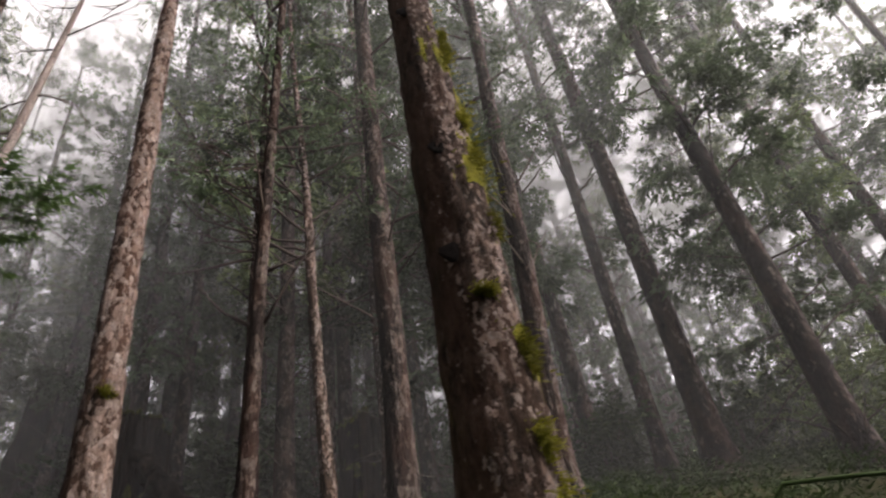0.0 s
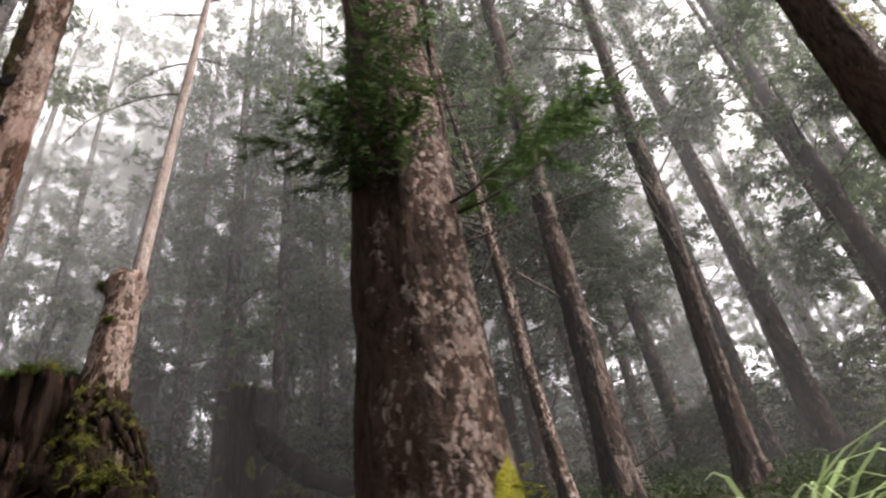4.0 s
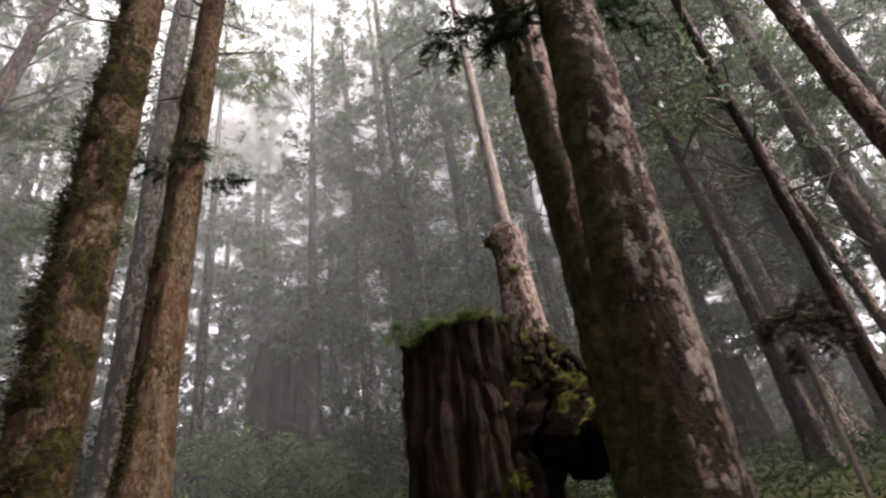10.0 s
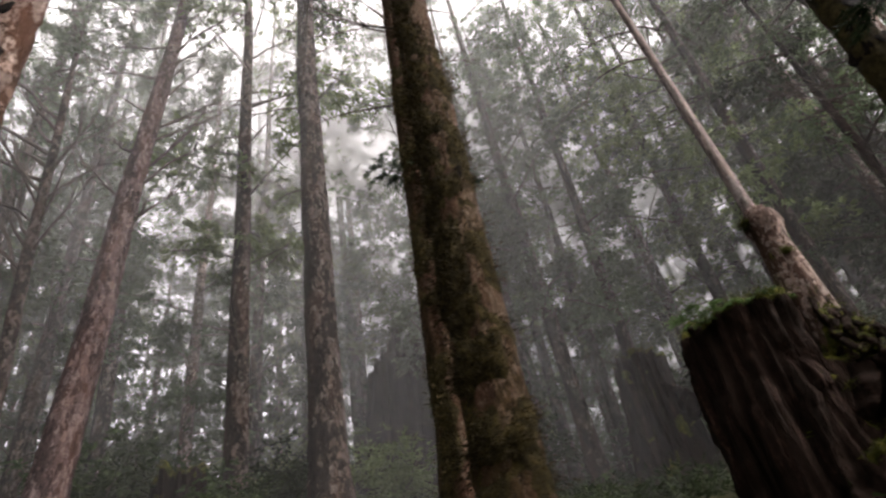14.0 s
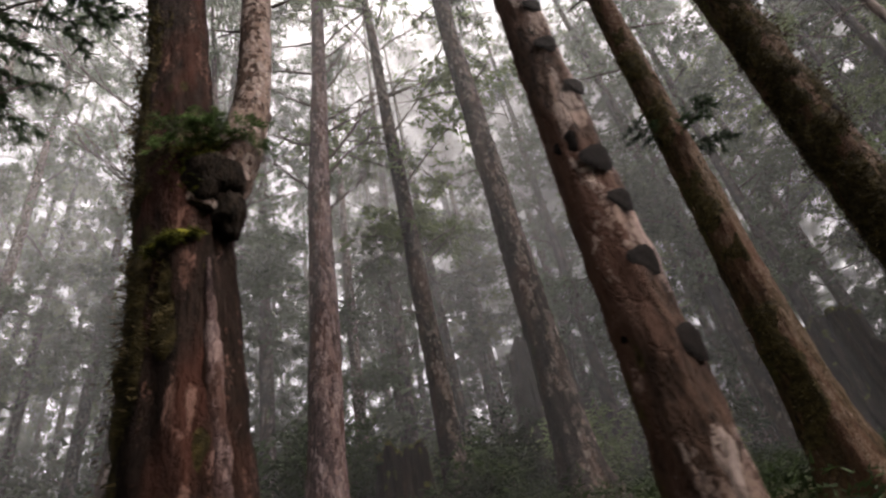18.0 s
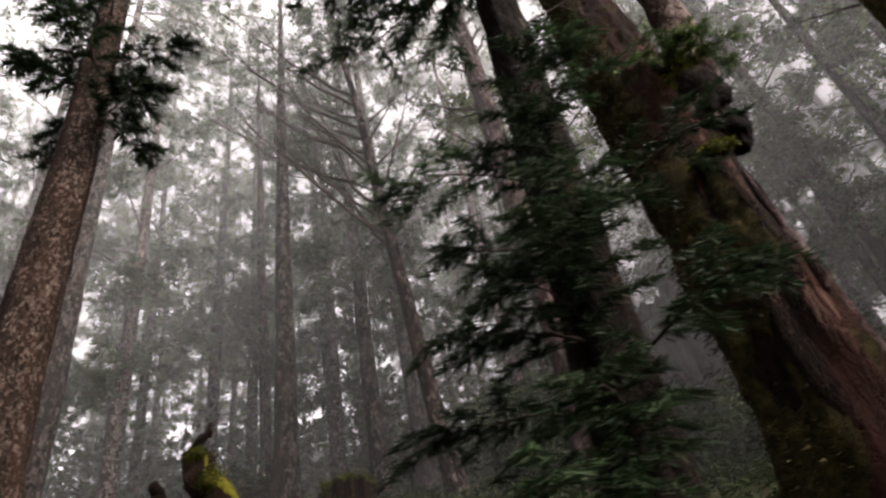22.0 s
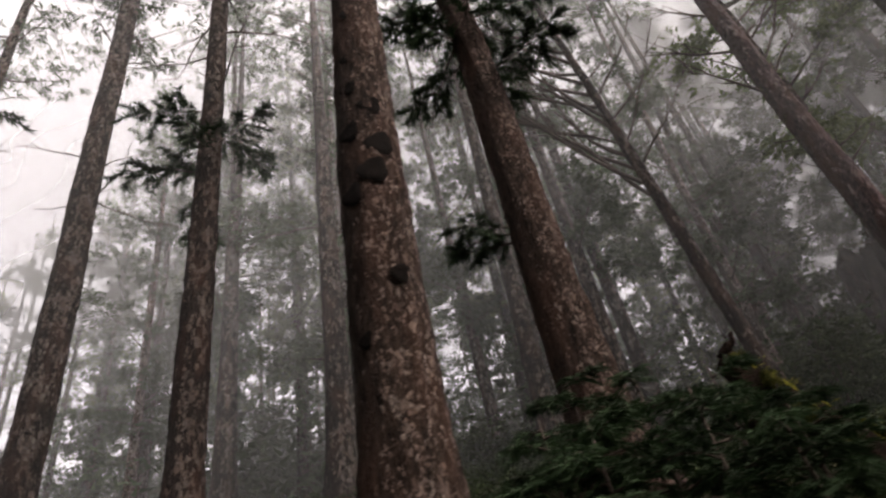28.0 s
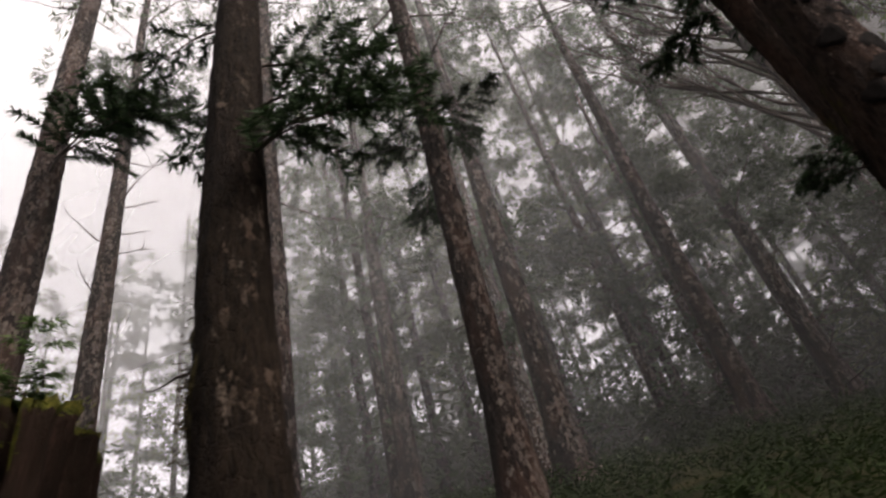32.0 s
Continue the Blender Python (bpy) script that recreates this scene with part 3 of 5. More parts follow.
KNOWN = [
    ("A", -1.986, 3.169, 5.76, 0.075, 2.86, 0.103, -0.0173, BARK_PALE, "slim cedar trunk with pale lichen bark", 11.5, 0.0013),
    ("B", 0.07, 2.028, 4.48, 0.105, 2.12, 0.159, -0.0098, BARK_FLAKE, "lichen-spotted trunk with yellow moss beside the path", 10.5, -0.0294),
    ("C", -2.18, 1.702, 4.2, 0.162, 2.08, 0.208, 0.0011, BARK_FLAKE, "thick flaky trunk with green sprouts and moss", 10.0, -0.0136),
    ("D", -1.219, 5.212, 6.15, 0.045, 3.1, 0.058, -0.0586, BARK_SPOT, "thin lichen-pale trunk with a fan of bare boughs", 8.5, 0.04),
    ("E", 3.102, 8.798, 9.83, 0.152, 3.66, 0.183, -0.002, BARK_DARK, "tall dark grey trunk up the slope", 10.5, 0.0015),
    ("F", -4.404, 2.533, 5.55, 0.117, 2.5, 0.125, 0.0063, BARK_CREAM, "knobbly trunk with pale peeling bark", 9.5, -0.0627),
    ("G", -4.491, 1.702, 4.25, 0.125, 2.12, 0.132, 0.0529, BARK_SPOT, "dark trunk with square lichen patches", 9.5, -0.0862),
    ("I", -7.09, 2.658, 6.38, 0.14, 2.69, 0.162, 0.0061, BARK_MOSS, "straight trunk sheathed in olive moss", 10.5, -0.0102),
    ("J", -7.336, 4.137, 8, 0.129, 3.1, 0.171, 0.0159, BARK_MOSS, "tall trunk with brown mossy bark", 10.5, -0.0118),
    ("J2", -8.92, 6.558, 13.5, 0.147, 4.42, 0.207, -0.0009, BARK_DARK, "tall dark trunk higher up the slope", 9.5, -0.0222),
    ("L", -8.857, 1.098, 4.09, 0.087, 2.28, 0.104, 0.0182, BARK_CREAM, "pale trunk with dark branch knots", 9.5, -0.0062),
    ("N", -11.295, 0.729, 3.88, 0.079, 2.53, 0.103, 0.028, BARK_SHADED, "dark trunk with leafy low branches beside the path", 6.6, -0.071),
    ("O", -14.761, 2.11, 7.02, 0.157, 3.92, 0.185, -0.0304, BARK_FLECK, "thick straight trunk with spotted bark", 9.0, 0.043),
    ("P", -16.04, 8.568, 11.98, 0.13, 6.29, 0.193, 0.0124, BARK_DARK, "slender dark trunk in the mist", 10.0, 0.0039),
    ("Q", -11.353, 5.403, 8.39, 0.149, 4.17, 0.184, 0.0059, BARK_PLUM, "purple-brown flaky trunk on a mossy foot with bare boughs", 11.5, 0.084),
    ("R", -12.963, 6.434, 8.72, 0.084, 4.63, 0.111, -0.0822, BARK_DARK, "thin leaning trunk with long bare branches", 9.5, 0.0283),
    ("V", -15.433, 0.55, 5.86, 0.142, 2.86, 0.189, 0.0337, BARK_FLECK, "thick brown trunk with knots and lichen spots", 9.5, -0.041),
    ("W", -18.351, -0.665, 6.21, 0.134, 3.2, 0.174, -0.0033, BARK_SHADED, "dark trunk with moss and leafy side branches", 8.0, 0.0182),
    ("X", -21.324, 3.533, 13.43, 0.169, 5.24, 0.216, 0.0192, BARK_DARK, "tall dark trunk beside a bright gap", 10.0, -0.0021),
    ("Y", -18.332, 2.719, 10.06, 0.116, 4.11, 0.159, 0.0388, BARK_DARK, "straight dark trunk with a low leafy tuft", 9.5, -0.0372),
    ("Z", -18.557, 6.106, 11.08, 0.141, 4.74, 0.212, -0.0023, BARK_DARK, "slender dark trunk with steep bare twigs", 9.5, 0.0257),
    ("W2", -23.033, 1.155, 12.65, 0.158, 6.68, 0.214, 0.0035, BARK_DARK, "thick grey trunk at the clearing's edge", 11.0, 0.0133),
    ("X2", -24.8, 3.6, 11.38, 0.15, 7.13, 0.2, 0.018, BARK_DARK, "grey trunk fading into the mist", 10.0, 0.0),
    ("n1", -0.665, 5.599, 8, 0.117, 4, 0.124, 0.0115, BARK_DARK, "dark slim trunk among others up the slope", 3.4, -0.0027),
    ("m3", 0.781, 6.221, 8, 0.101, 4, 0.114, 0.0451, BARK_DARK, "grey slim trunk up the slope", 4, -0.0184),
    ("m4", 2.529, 9.375, 8, 0.135, 4, 0.126, 0.0123, BARK_DARK, "slender grey trunk in the mist", 4, -0.0015),
    ("S", -2.089, 5.737, 8, 0.043, 4, 0.084, 0.0041, BARK_DARK, "slim straight dark trunk", 3.6, 0.002),
    ("S2", -1.793, 4.899, 8, 0.06, 4, 0.067, 0.0335, BARK_DARK, "very slim dark trunk", 3.6, 0.0061),
    ("S3", -2.142, 9.017, 8, 0.083, 4, 0.11, 0.0248, BARK_DARK, "slim grey trunk in the mist", 4, 0.0062),
    ("T4", -6.216, 12.269, 8, 0.16, 4, 0.198, 0.007, BARK_DARK, "grey trunk with a low fork in the mist", 4.4, -0.0028),
    ("M5", -21.685, 7.625, 8, 0.174, 4, 0.22, 0.0138, BARK_DARK, "straight dark trunk far along the slope", 4.9, -0.001),
    ("M6", -11.813, 11.553, 8, 0.132, 4, 0.163, 0.0267, BARK_DARK, "grey trunk fading into the mist", 3.8, -0.0009),
]
TREES = {}
AXES = {}
for k, (key, x, y, z1, r1, z2, r2, lean, mat, label, crown_from, lean_y) in enumerate(KNOWN):
    TREES[key] = tall_tree(k + 1, x, y, z1, r1, z2, r2, lean, mat, label, crown_from, total=18 + (k * 7) % 5, lean_y=lean_y, kind=SLIM if crown_from < 5 else None)
    AXES[key] = x, y, z2, r2, lean, lean_y, min((r1 - r2) / (z1 - z2), -0.004)


def stem(key, z):
    """Middle and radius of a known trunk at a height."""
    x, y, z2, r2, lean, lean_y, slope = AXES[key]
    return x + lean * (z - z2), y + lean_y * (z - z2), r2 + slope * (z - z2)


def skin(key, z, az, out=1.0):
    """A place on the bark of a known trunk."""
    x, y, r = stem(key, z)
    return x + out * r * math.cos(az), y + out * r * math.sin(az), z

# ---- wood: the trees behind, and unseen ones added across the path, copies of eight ----
MODELS = []
for k in range(8):
    # the unseen light-blocking copies carry this label too
    g = thing("cedar_tree", (0, 0, -60 - k), "slender grey cedar standing back in the mist", "tree", "trees of the wood")
    total = (17, 19, 21, 18, 22, 20, 16, 19)[k]
    low = (2.2, 3.2, 4.4, 2.6, 5.0, 3.6, 1.8, 4.6)[k]
    piece("trunk", trunk_mesh(lambda h, t=total: max(0.03, 0.17 * (1 - 0.8 * h / t)), (0.012 * (k % 3 - 1), 0.01 * (k % 2)), 0, total, BARK_DARK if k % 3 else BARK_SPOT, 31 + k * 5.1, 12, 0.3), g)
    limbs, leaves = WIDE[k % 4]
    for part_name, me in (("boughwork", limbs), ("crown", leaves)):
        ob = piece(part_name, me, g, (0, 0, low))
        ob.rotation_euler.z, ob.scale = k * 0.9, (0.95, 0.95, (total + 0.5 - low) / 14)
        if part_name == "boughwork":
            tagged(ob, kind="stuff")
    MODELS.append(g)

BEHIND = [(-0.98, 7.34), (0, 7.84), (-2.3, 7.52), (4.46, 8.1), (4.04, 7.3), (-2.25, 10.9), (0.17, 14.6), (-5.6, 10), (-4.5, 12.9), (-3.8, 17.4), (-4.63, 9.6), (-2.3, 14.2), (-10.05, 14.7), (-0.96, 12.1), (1.17, 12.1), (0.05, 8.9), (-12.2, 13.2), (-15.4, 20.6), (-6.2, 15.6), (-5.5, 17.6), (-17.4, 14.4), (-12.25, 9.84), (-10.8, 12.9), (-21.8, 15.5), (-17.6, 18.1), (-14.3, 10.6), (-10.4, 7.6), (-14.3, 20.7), (-27, 19.9), (-10.2, 14.6), (-30.2, 12.8), (-22.8, 9.4), (-23.3, 13.1), (-25.2, 9.2), (-17.4, 10.5), (-17, 13.1), (-15.5, 16.3), (-14.7, 9.1), (6.5, 9.5), (7.5, 6.2), (0.7, 10.1), (-0.3, 11), (-2.9, 11.6), (8.6, 10.8), (7.4, 14.5), (5, 16.5), (9.8, 13.6), (12, 11.5), (-8, 13.9), (-19.5, 11.8)]
place = random.Random(5)
for k in range(5000):
    if len(BEHIND) > 290:
        break
    # trees at negative y stay out of view, added to hold back light
    x, y = place.uniform(-48, 26), place.uniform(9, 40) if k % 2 else place.uniform(-24, -3)
    v = y - path_y(x)
    space = 2.3 + 0.03 * y if y > 0 else 1.9
    if (v > 12.5 or (v < -7 and k % 3 == 0) or x > 8 or (x < -27 and v > 3)) and all((x - a) ** 2 + (y - b) ** 2 > space ** 2 for a, b in BEHIND) and not (-40 < x < -22 and -3 < v and abs(math.degrees(math.atan2(x + 16, y + 2.3)) + 54) < 7):
        BEHIND.append((x, y))
BEHIND += [(-6.7, 10.9), (-7.4, 14.9), (-5.5, 14.0), (2.2, 13.4), (1.9, 10.8), (3.4, 14.8), (-4.3, 14.6), (-7.9, 11.2), (-19.8, 14.2), (-19.6, 8.9), (-24.4, 11.4), (-22.0, 12.6), (-16.2, 11.2)]
for k, (x, y) in enumerate(BEHIND):
    s = place.uniform(0.75, 1.0) if y > 0 else place.uniform(0.95, 1.2)
    if 5 < x < 16 and 0 < y < 16 and k % 4 == 1:
        continue
    # the unseen ones get wider crowns, to block more light
    copy_thing(MODELS[(k * 5 + k // 3) % 8], Matrix.Translation((x, y, land(x, y))) @ Matrix.Rotation(place.uniform(0, 6.28), 4, "Z") @ Matrix.Diagonal((s, s, s, 1) if y > 0 else (1.5 * s, 1.5 * s, s, 1)))
for g in MODELS:
    for o in (*g.children_recursive, g):
        bpy.data.objects.remove(o)

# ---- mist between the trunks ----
# stacked flat see-through sheets put in the haze, more with distance
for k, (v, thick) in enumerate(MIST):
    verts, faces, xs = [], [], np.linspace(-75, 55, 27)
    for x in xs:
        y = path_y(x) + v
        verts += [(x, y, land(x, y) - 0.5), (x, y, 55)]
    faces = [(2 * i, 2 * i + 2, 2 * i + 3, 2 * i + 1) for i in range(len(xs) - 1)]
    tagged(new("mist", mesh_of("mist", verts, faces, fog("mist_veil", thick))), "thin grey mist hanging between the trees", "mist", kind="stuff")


# ---- branches, moss and knots on the nearer trees ----
def inside(tree, p):
    """A place of the wood in a tree's own space."""
    return Vector(p) - tree.location


def bare_branch(tree, seed, p, az, length, rise, sag, r=0.02, forks=4, mat=None):
    return piece("branch", branch_mesh(seed, inside(tree, p), az, length, rise, sag, r, forks, mat), tree)


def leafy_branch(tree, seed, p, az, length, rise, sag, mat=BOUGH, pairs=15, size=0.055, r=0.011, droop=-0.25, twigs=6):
    """A branch with flat feathery sprays: side twigs in pairs, each set with slim leaflets to both sides. The leaves are a part of the branch."""
    rng, rnd = np.random.default_rng(seed), random.Random(seed)
    line = bent(rnd, inside(tree, p), az, length, rise, sag)
    some, centres, ways = [tube(line, [r * (1 - 0.8 * k / 7) for k in range(8)], 5)], [], []
    for k in range(twigs):
        s = 1.6 + 5.3 * k / max(1, twigs - 1) + rnd.uniform(-0.2, 0.2)
        at = line[int(s)].lerp(line[min(7, int(s) + 1)], s % 1)
        for turn in (-0.85, 0.85, 0.05):
            if turn == 0.05 and k < twigs - 2:
                continue
            if rnd.random() < 0.15:
                continue
            way = az + turn + rnd.uniform(-0.35, 0.35)
            long = (0.03 + 0.46 * length * (1 - 0.45 * k / twigs)) * rnd.uniform(0.55, 1.25)
            twig = bent(rnd, at, way, long, rise * 0.5 + rnd.uniform(-0.25, 0.25), sag + droop, 5)
            some.append(tube(twig, [0.32 * r * (1 - 0.6 * j / 5) for j in range(6)], 3))
            n = max(5, int(pairs * long / 0.2))
            for j in range(n):
                a = min(4.99, 0.4 + 4.6 * (j + rnd.random()) / n)
                q = twig[int(a)].lerp(twig[int(a) + 1], a % 1)
                for hand in (-1, 1):
                    centres.append(q)
                    turned = way + hand * rnd.uniform(0.5, 1.0)
                    ways.append((math.cos(turned), math.sin(turned), rnd.uniform(-0.3, 0.1)))
    wood = piece("branch", mesh_of("branch", *gather(some), TWIG), tree)
    leaf = piece("leaves", leaf_mesh("leaves", blades(rng, centres, 2, size, 0.2, 0.008, 0.0, ways, 0.4), mat), wood)
    return wood, leaf


def cushion(rng, at, r, flat=0.5, n=9, m=6):
    """A lumpy half-round cushion."""
    verts, faces = [], []
    s = rng.uniform(0, 99)
    for j in range(m + 1):
        th = math.pi * j / m
        for k in range(n):
            ph = 2 * math.pi * k / n
            d = Vector((math.sin(th) * math.cos(ph), math.sin(th) * math.sin(ph), math.cos(th) * flat))
            verts.append(Vector(at) + d * r * (1 + 0.45 * noise.noise(d * 2.3 + Vector((s, 0, 0)))))
    for j in range(m):
        for k in range(n):
            a, b = j * n + k, j * n + (k + 1) % n
            faces.append((a, a + n, b + n, b))
    return verts, faces


def moss_on(parent, seed, spots, label="olive-green moss cushion", fuzz=True):
    """One cushion of moss for each spot (place in the parent's space, radius, flatness), with a fine pile."""
    rng, gen = random.Random(seed), np.random.default_rng(seed)
    for at, r, flat in spots:
        pad = piece("moss", mesh_of("moss", *cushion(rng, at, r * 0.8, flat, 12, 8), MOSS), parent, label=label)
        if fuzz:
            d = gen.normal(size=(int(90 + 1400 * r), 3))
            d /= np.linalg.norm(d, axis=1, keepdims=True)
            fuzzy = piece("moss_coat", leaf_mesh("moss_coat", blades(gen, np.array(at) + d * (r, r, r * flat) * 0.75, 3, 0.02 + 0.06 * r, 0.3, 0.012, 0.2, d, 0.6), PILE), pad)
            tagged(fuzzy, "fine moss pile", kind="stuff")


def moss_coat(ob, seed, way=(0, 0, 1), start=0.55, thick=0.03, grain=4.0, label="olive moss coat", pile=1, span=(-99, 99), keep=0.6, mat=MOSS):
    """Moss that grows on the faces of a part that look one way, ragged at its rim, with a fine pile on it."""
    me, way = ob.data, Vector(way).normalized()
    height = {}
    for v in me.vertices:
        if not span[0] < v.co.z < span[1]:
            continue
        w = v.normal.dot(way) + keep * noise.noise(v.co * grain + Vector((seed, 0, 0))) + 0.35 * noise.noise(v.co * grain * 3.1) - start
        height[v.index] = max(-0.3, min(1.0, 2.2 * w))
    index, verts, faces = {}, [], []
    for f in me.polygons:
        if len(f.vertices) > 4 or not all(i in height for i in f.vertices) or max(height[i] for i in f.vertices) <= 0:
            continue
        for i in f.vertices:
            if i not in index:
                index[i] = len(verts)
                v = me.vertices[i]
                verts.append(v.co + v.normal * (thick * height[i] * (1 + 0.6 * noise.noise(v.co * 17))))
        faces.append([index[i] for i in f.vertices])
    if not faces:
        return None
    coat = tagged(piece("moss", mesh_of("moss", verts, faces, mat), ob, label=label), kind="stuff")
    if pile:
        gen, grown = np.random.default_rng(seed), [(me.vertices[i].co + me.vertices[i].normal * thick * height[i], me.vertices[i].normal) for i in index if height[i] > 0.1]
        if grown:
            at, d = np.array([tuple(a) for a, b in grown]), np.array([tuple(b) for a, b in grown])
            fuzzy = piece("moss_coat", leaf_mesh("moss_coat", blades(gen, at, 5 * pile, 0.03, 0.3, 0.03, 0.1, d, 0.7), {MOSS: PILE, MOSS_BRIGHT: PILE_BRIGHT}.get(mat, PILE_DARK)), coat if ob.parent is None else ob)
            tagged(fuzzy, "fine moss pile", kind="stuff")
    return coat


def trunk_of(tree):
    return [o for o in tree.children if o.name.split(".")[0] == "trunk"][0]


def bark_moss(tree, axis, r, z, az, wide, high, seed, label="olive moss on the bark", thick=0.018, mat=MOSS):
    """A small mat of moss that hugs a stem of radius r round axis (x, y), ragged at its rim."""
    verts, faces, n, m = [], [], 16, 18
    for j in range(m + 1):
        for k in range(n + 1):
            p, q = 2 * k / n - 1, 2 * j / m - 1
            rim = 0.9 - 1.7 * (p * p + q * q) + 0.9 * noise.noise((p * 2.2 + seed, q * 2.2, 0)) + 0.5 * noise.noise((p * 6, q * 6, seed))
            a = az + p * wide / (2 * r)
            rr = r + max(-0.02, min(thick, thick * 1.2 * rim)) + 0.005 * noise.noise((p * 9, q * 9, seed))
            verts.append(inside(tree, (axis[0] + rr * math.cos(a), axis[1] + rr * math.sin(a), z + q * high / 2)))
    for j in range(m):
        for k in range(n):
            a = j * (n + 1) + k
            faces.append((a, a + 1, a + n + 2, a + n + 1))
    pad = piece("moss", mesh_of("moss", verts, faces, mat), tree, label=label)
    gen, c = np.random.default_rng(seed), inside(tree, (axis[0], axis[1], z))
    grown = [v for v in verts if math.hypot(v.x - c.x, v.y - c.y) > r + 0.006]
    if grown:
        fuzzy = piece("moss_coat", leaf_mesh("moss_coat", blades(gen, [tuple(v) for v in grown], 5, 0.022, 0.3, 0.012, 0.1, [((v.x - c.x) * 6, (v.y - c.y) * 6, 0) for v in grown], 0.7), PILE_BRIGHT if mat is MOSS_BRIGHT else PILE), pad)
        tagged(fuzzy, "fine moss pile", kind="stuff")
    return pad


def knot(tree, p, r, way=(0, -1, 0), label="dark branch knot"):
    """A branch scar: a swollen ring, barely dished, with the shade of a hollow painted near-black."""
    way = Vector(way).normalized()
    right = way.cross(Vector((0, 0, 1))).normalized()
    up = right.cross(way)
    c, verts, faces = inside(tree, p), [], []
    rings = ((1.6, -0.12), (1.2, 0.04), (0.95, 0.07), (0.6, 0.05), (0.2, 0.02))
    for s, o in rings:
        for k in range(12):
            a = 2 * math.pi * k / 12
            w = 1 + 0.18 * math.sin(3 * a + 40 * r)
            verts.append(c + right * (math.cos(a) * s * r * w) + up * (math.sin(a) * s * r * w * 1.15) + way * (o * r))
    for j in range(len(rings) - 1):
        for k in range(12):
            a, b = j * 12 + k, j * 12 + (k + 1) % 12
            faces.append((a, b, b + 12, a + 12))
    faces.append(tuple(range(48, 60)))
    return piece("knot", mesh_of("knot", verts, faces, HOLLOW_SHADE), tree, label=label)


# sprouting shoots on the thick trunk
t = TREES["C"]
sprout = random.Random(4)
for k in range(7):
    leafy_branch(t, 1 + k, (-2.165 + sprout.uniform(-0.12, 0.05), 1.53 + sprout.uniform(-0.02, 0.03), 2.95 + sprout.uniform(0, 0.12)), sprout.uniform(2.6, 5.2), sprout.uniform(0.35, 0.6), sprout.uniform(0.9, 1.35), sprout.uniform(-0.3, 0.2), FRESH, 10, 0.045, 0.005, 0.1)
leafy_branch(t, 12, (-2.02, 1.58, 2.98), -0.1, 0.62, 0.5, 0.3, FRESH, 13, 0.05, 0.006, 0.2, 5)
leafy_branch(t, 13, (-2.02, 1.6, 3.0), 0.5, 0.7, 0.75, 0.2, FRESH, 13, 0.05, 0.006, 0.1, 5)
bare_branch(t, 14, (-2.0, 1.6, 2.95), -0.05, 0.7, 0.5, 0.35, 0.006, 3)
moss_coat(trunk_of(t), 5, (0.9, -0.45, 0), 1.05, 0.02, 3.0, "yellow-green moss strip", 1, (0.6, 2.4), 0.75, mat=MOSS_BRIGHT)

t = TREES["B"]
for k, (z, az, w, h) in enumerate(((3.66, -0.3, 0.09, 0.2), (3.42, -0.25, 0.12, 0.34), (3.05, -0.35, 0.09, 0.24), (2.5, -0.4, 0.1, 0.3), (2.72, -1.2, 0.1, 0.06), (2.2, -0.7, 0.1, 0.2), (2.0, -0.5, 0.12, 0.26), (4.2, -0.2, 0.07, 0.3))):
    bark_moss(t, stem("B", z)[:2], stem("B", z)[2], z, az, w, h, 10 + k, "yellow-green moss pad", 0.02, MOSS_BRIGHT)
moss_coat(trunk_of(t), 3, (1, -0.25, 0), 0.9, 0.016, 4.0, "yellow-green moss strip", 1, (0.5, 3.9), 0.75, mat=MOSS_BRIGHT)
bark_moss(TREES["A"], stem("A", 3.3)[:2], stem("A", 3.3)[2], 3.3, -0.9, 0.1, 0.1, 8, "yellow-green moss pad", 0.018, MOSS_BRIGHT)
knot(t, skin("B", 4.42, -1.9), 0.024), knot(t, skin("B", 3.44, -1.65), 0.022), knot(t, skin("B", 2.91, -1.85), 0.024)

t = TREES["F"]
knot(t, skin("F", 4.62, 3.4), 0.055, (-1, -0.4, 0.1), "swollen knob"), knot(t, skin("F", 4.95, -1.6), 0.034), knot(t, skin("F", 4.6, -1.5), 0.034), knot(t, skin("F", 4.78, 4.0), 0.035, (-0.7, -0.7, 0))
bare_branch(t, 8, skin("F", 3.2, -1.6), -1.9, 0.55, -0.2, -0.9, 0.014, 1)
# these dark coats on F and G paint in shade as well as moss
moss_coat(trunk_of(t), 31, (-0.85, -0.55, 0), 0.5, 0.014, 3.0, "dark moss and painted shade on the left side", 0, (0.3, 5), 0.45, mat=MOSS_SHADE)
moss_coat(trunk_of(TREES["G"]), 33, (-0.9, -0.45, 0), 0.8, 0.014, 3.0, "dark moss and painted shade on the left side", 0, (0.3, 4), 0.6, mat=MOSS_SHADE)

t = TREES["L"]
for x, z, r in ((-8.83, 4.16, 0.028), (-8.845, 3.88, 0.03), (-8.8, 3.62, 0.028), (-8.92, 3.33, 0.03), (-8.84, 3.23, 0.036), (-8.82, 3.04, 0.028), (-8.83, 2.8, 0.032), (-8.92, 2.58, 0.032), (-8.8, 2.53, 0.034), (-8.87, 4.5, 0.026), (-8.82, 4.8, 0.026)):
    side = max(-0.9, min(0.9, (x + 8.87) / 0.1))
    knot(t, skin("L", z, -math.acos(side), 1.03), 0.95 * r, (side, -1, 0))

t = TREES["V"]
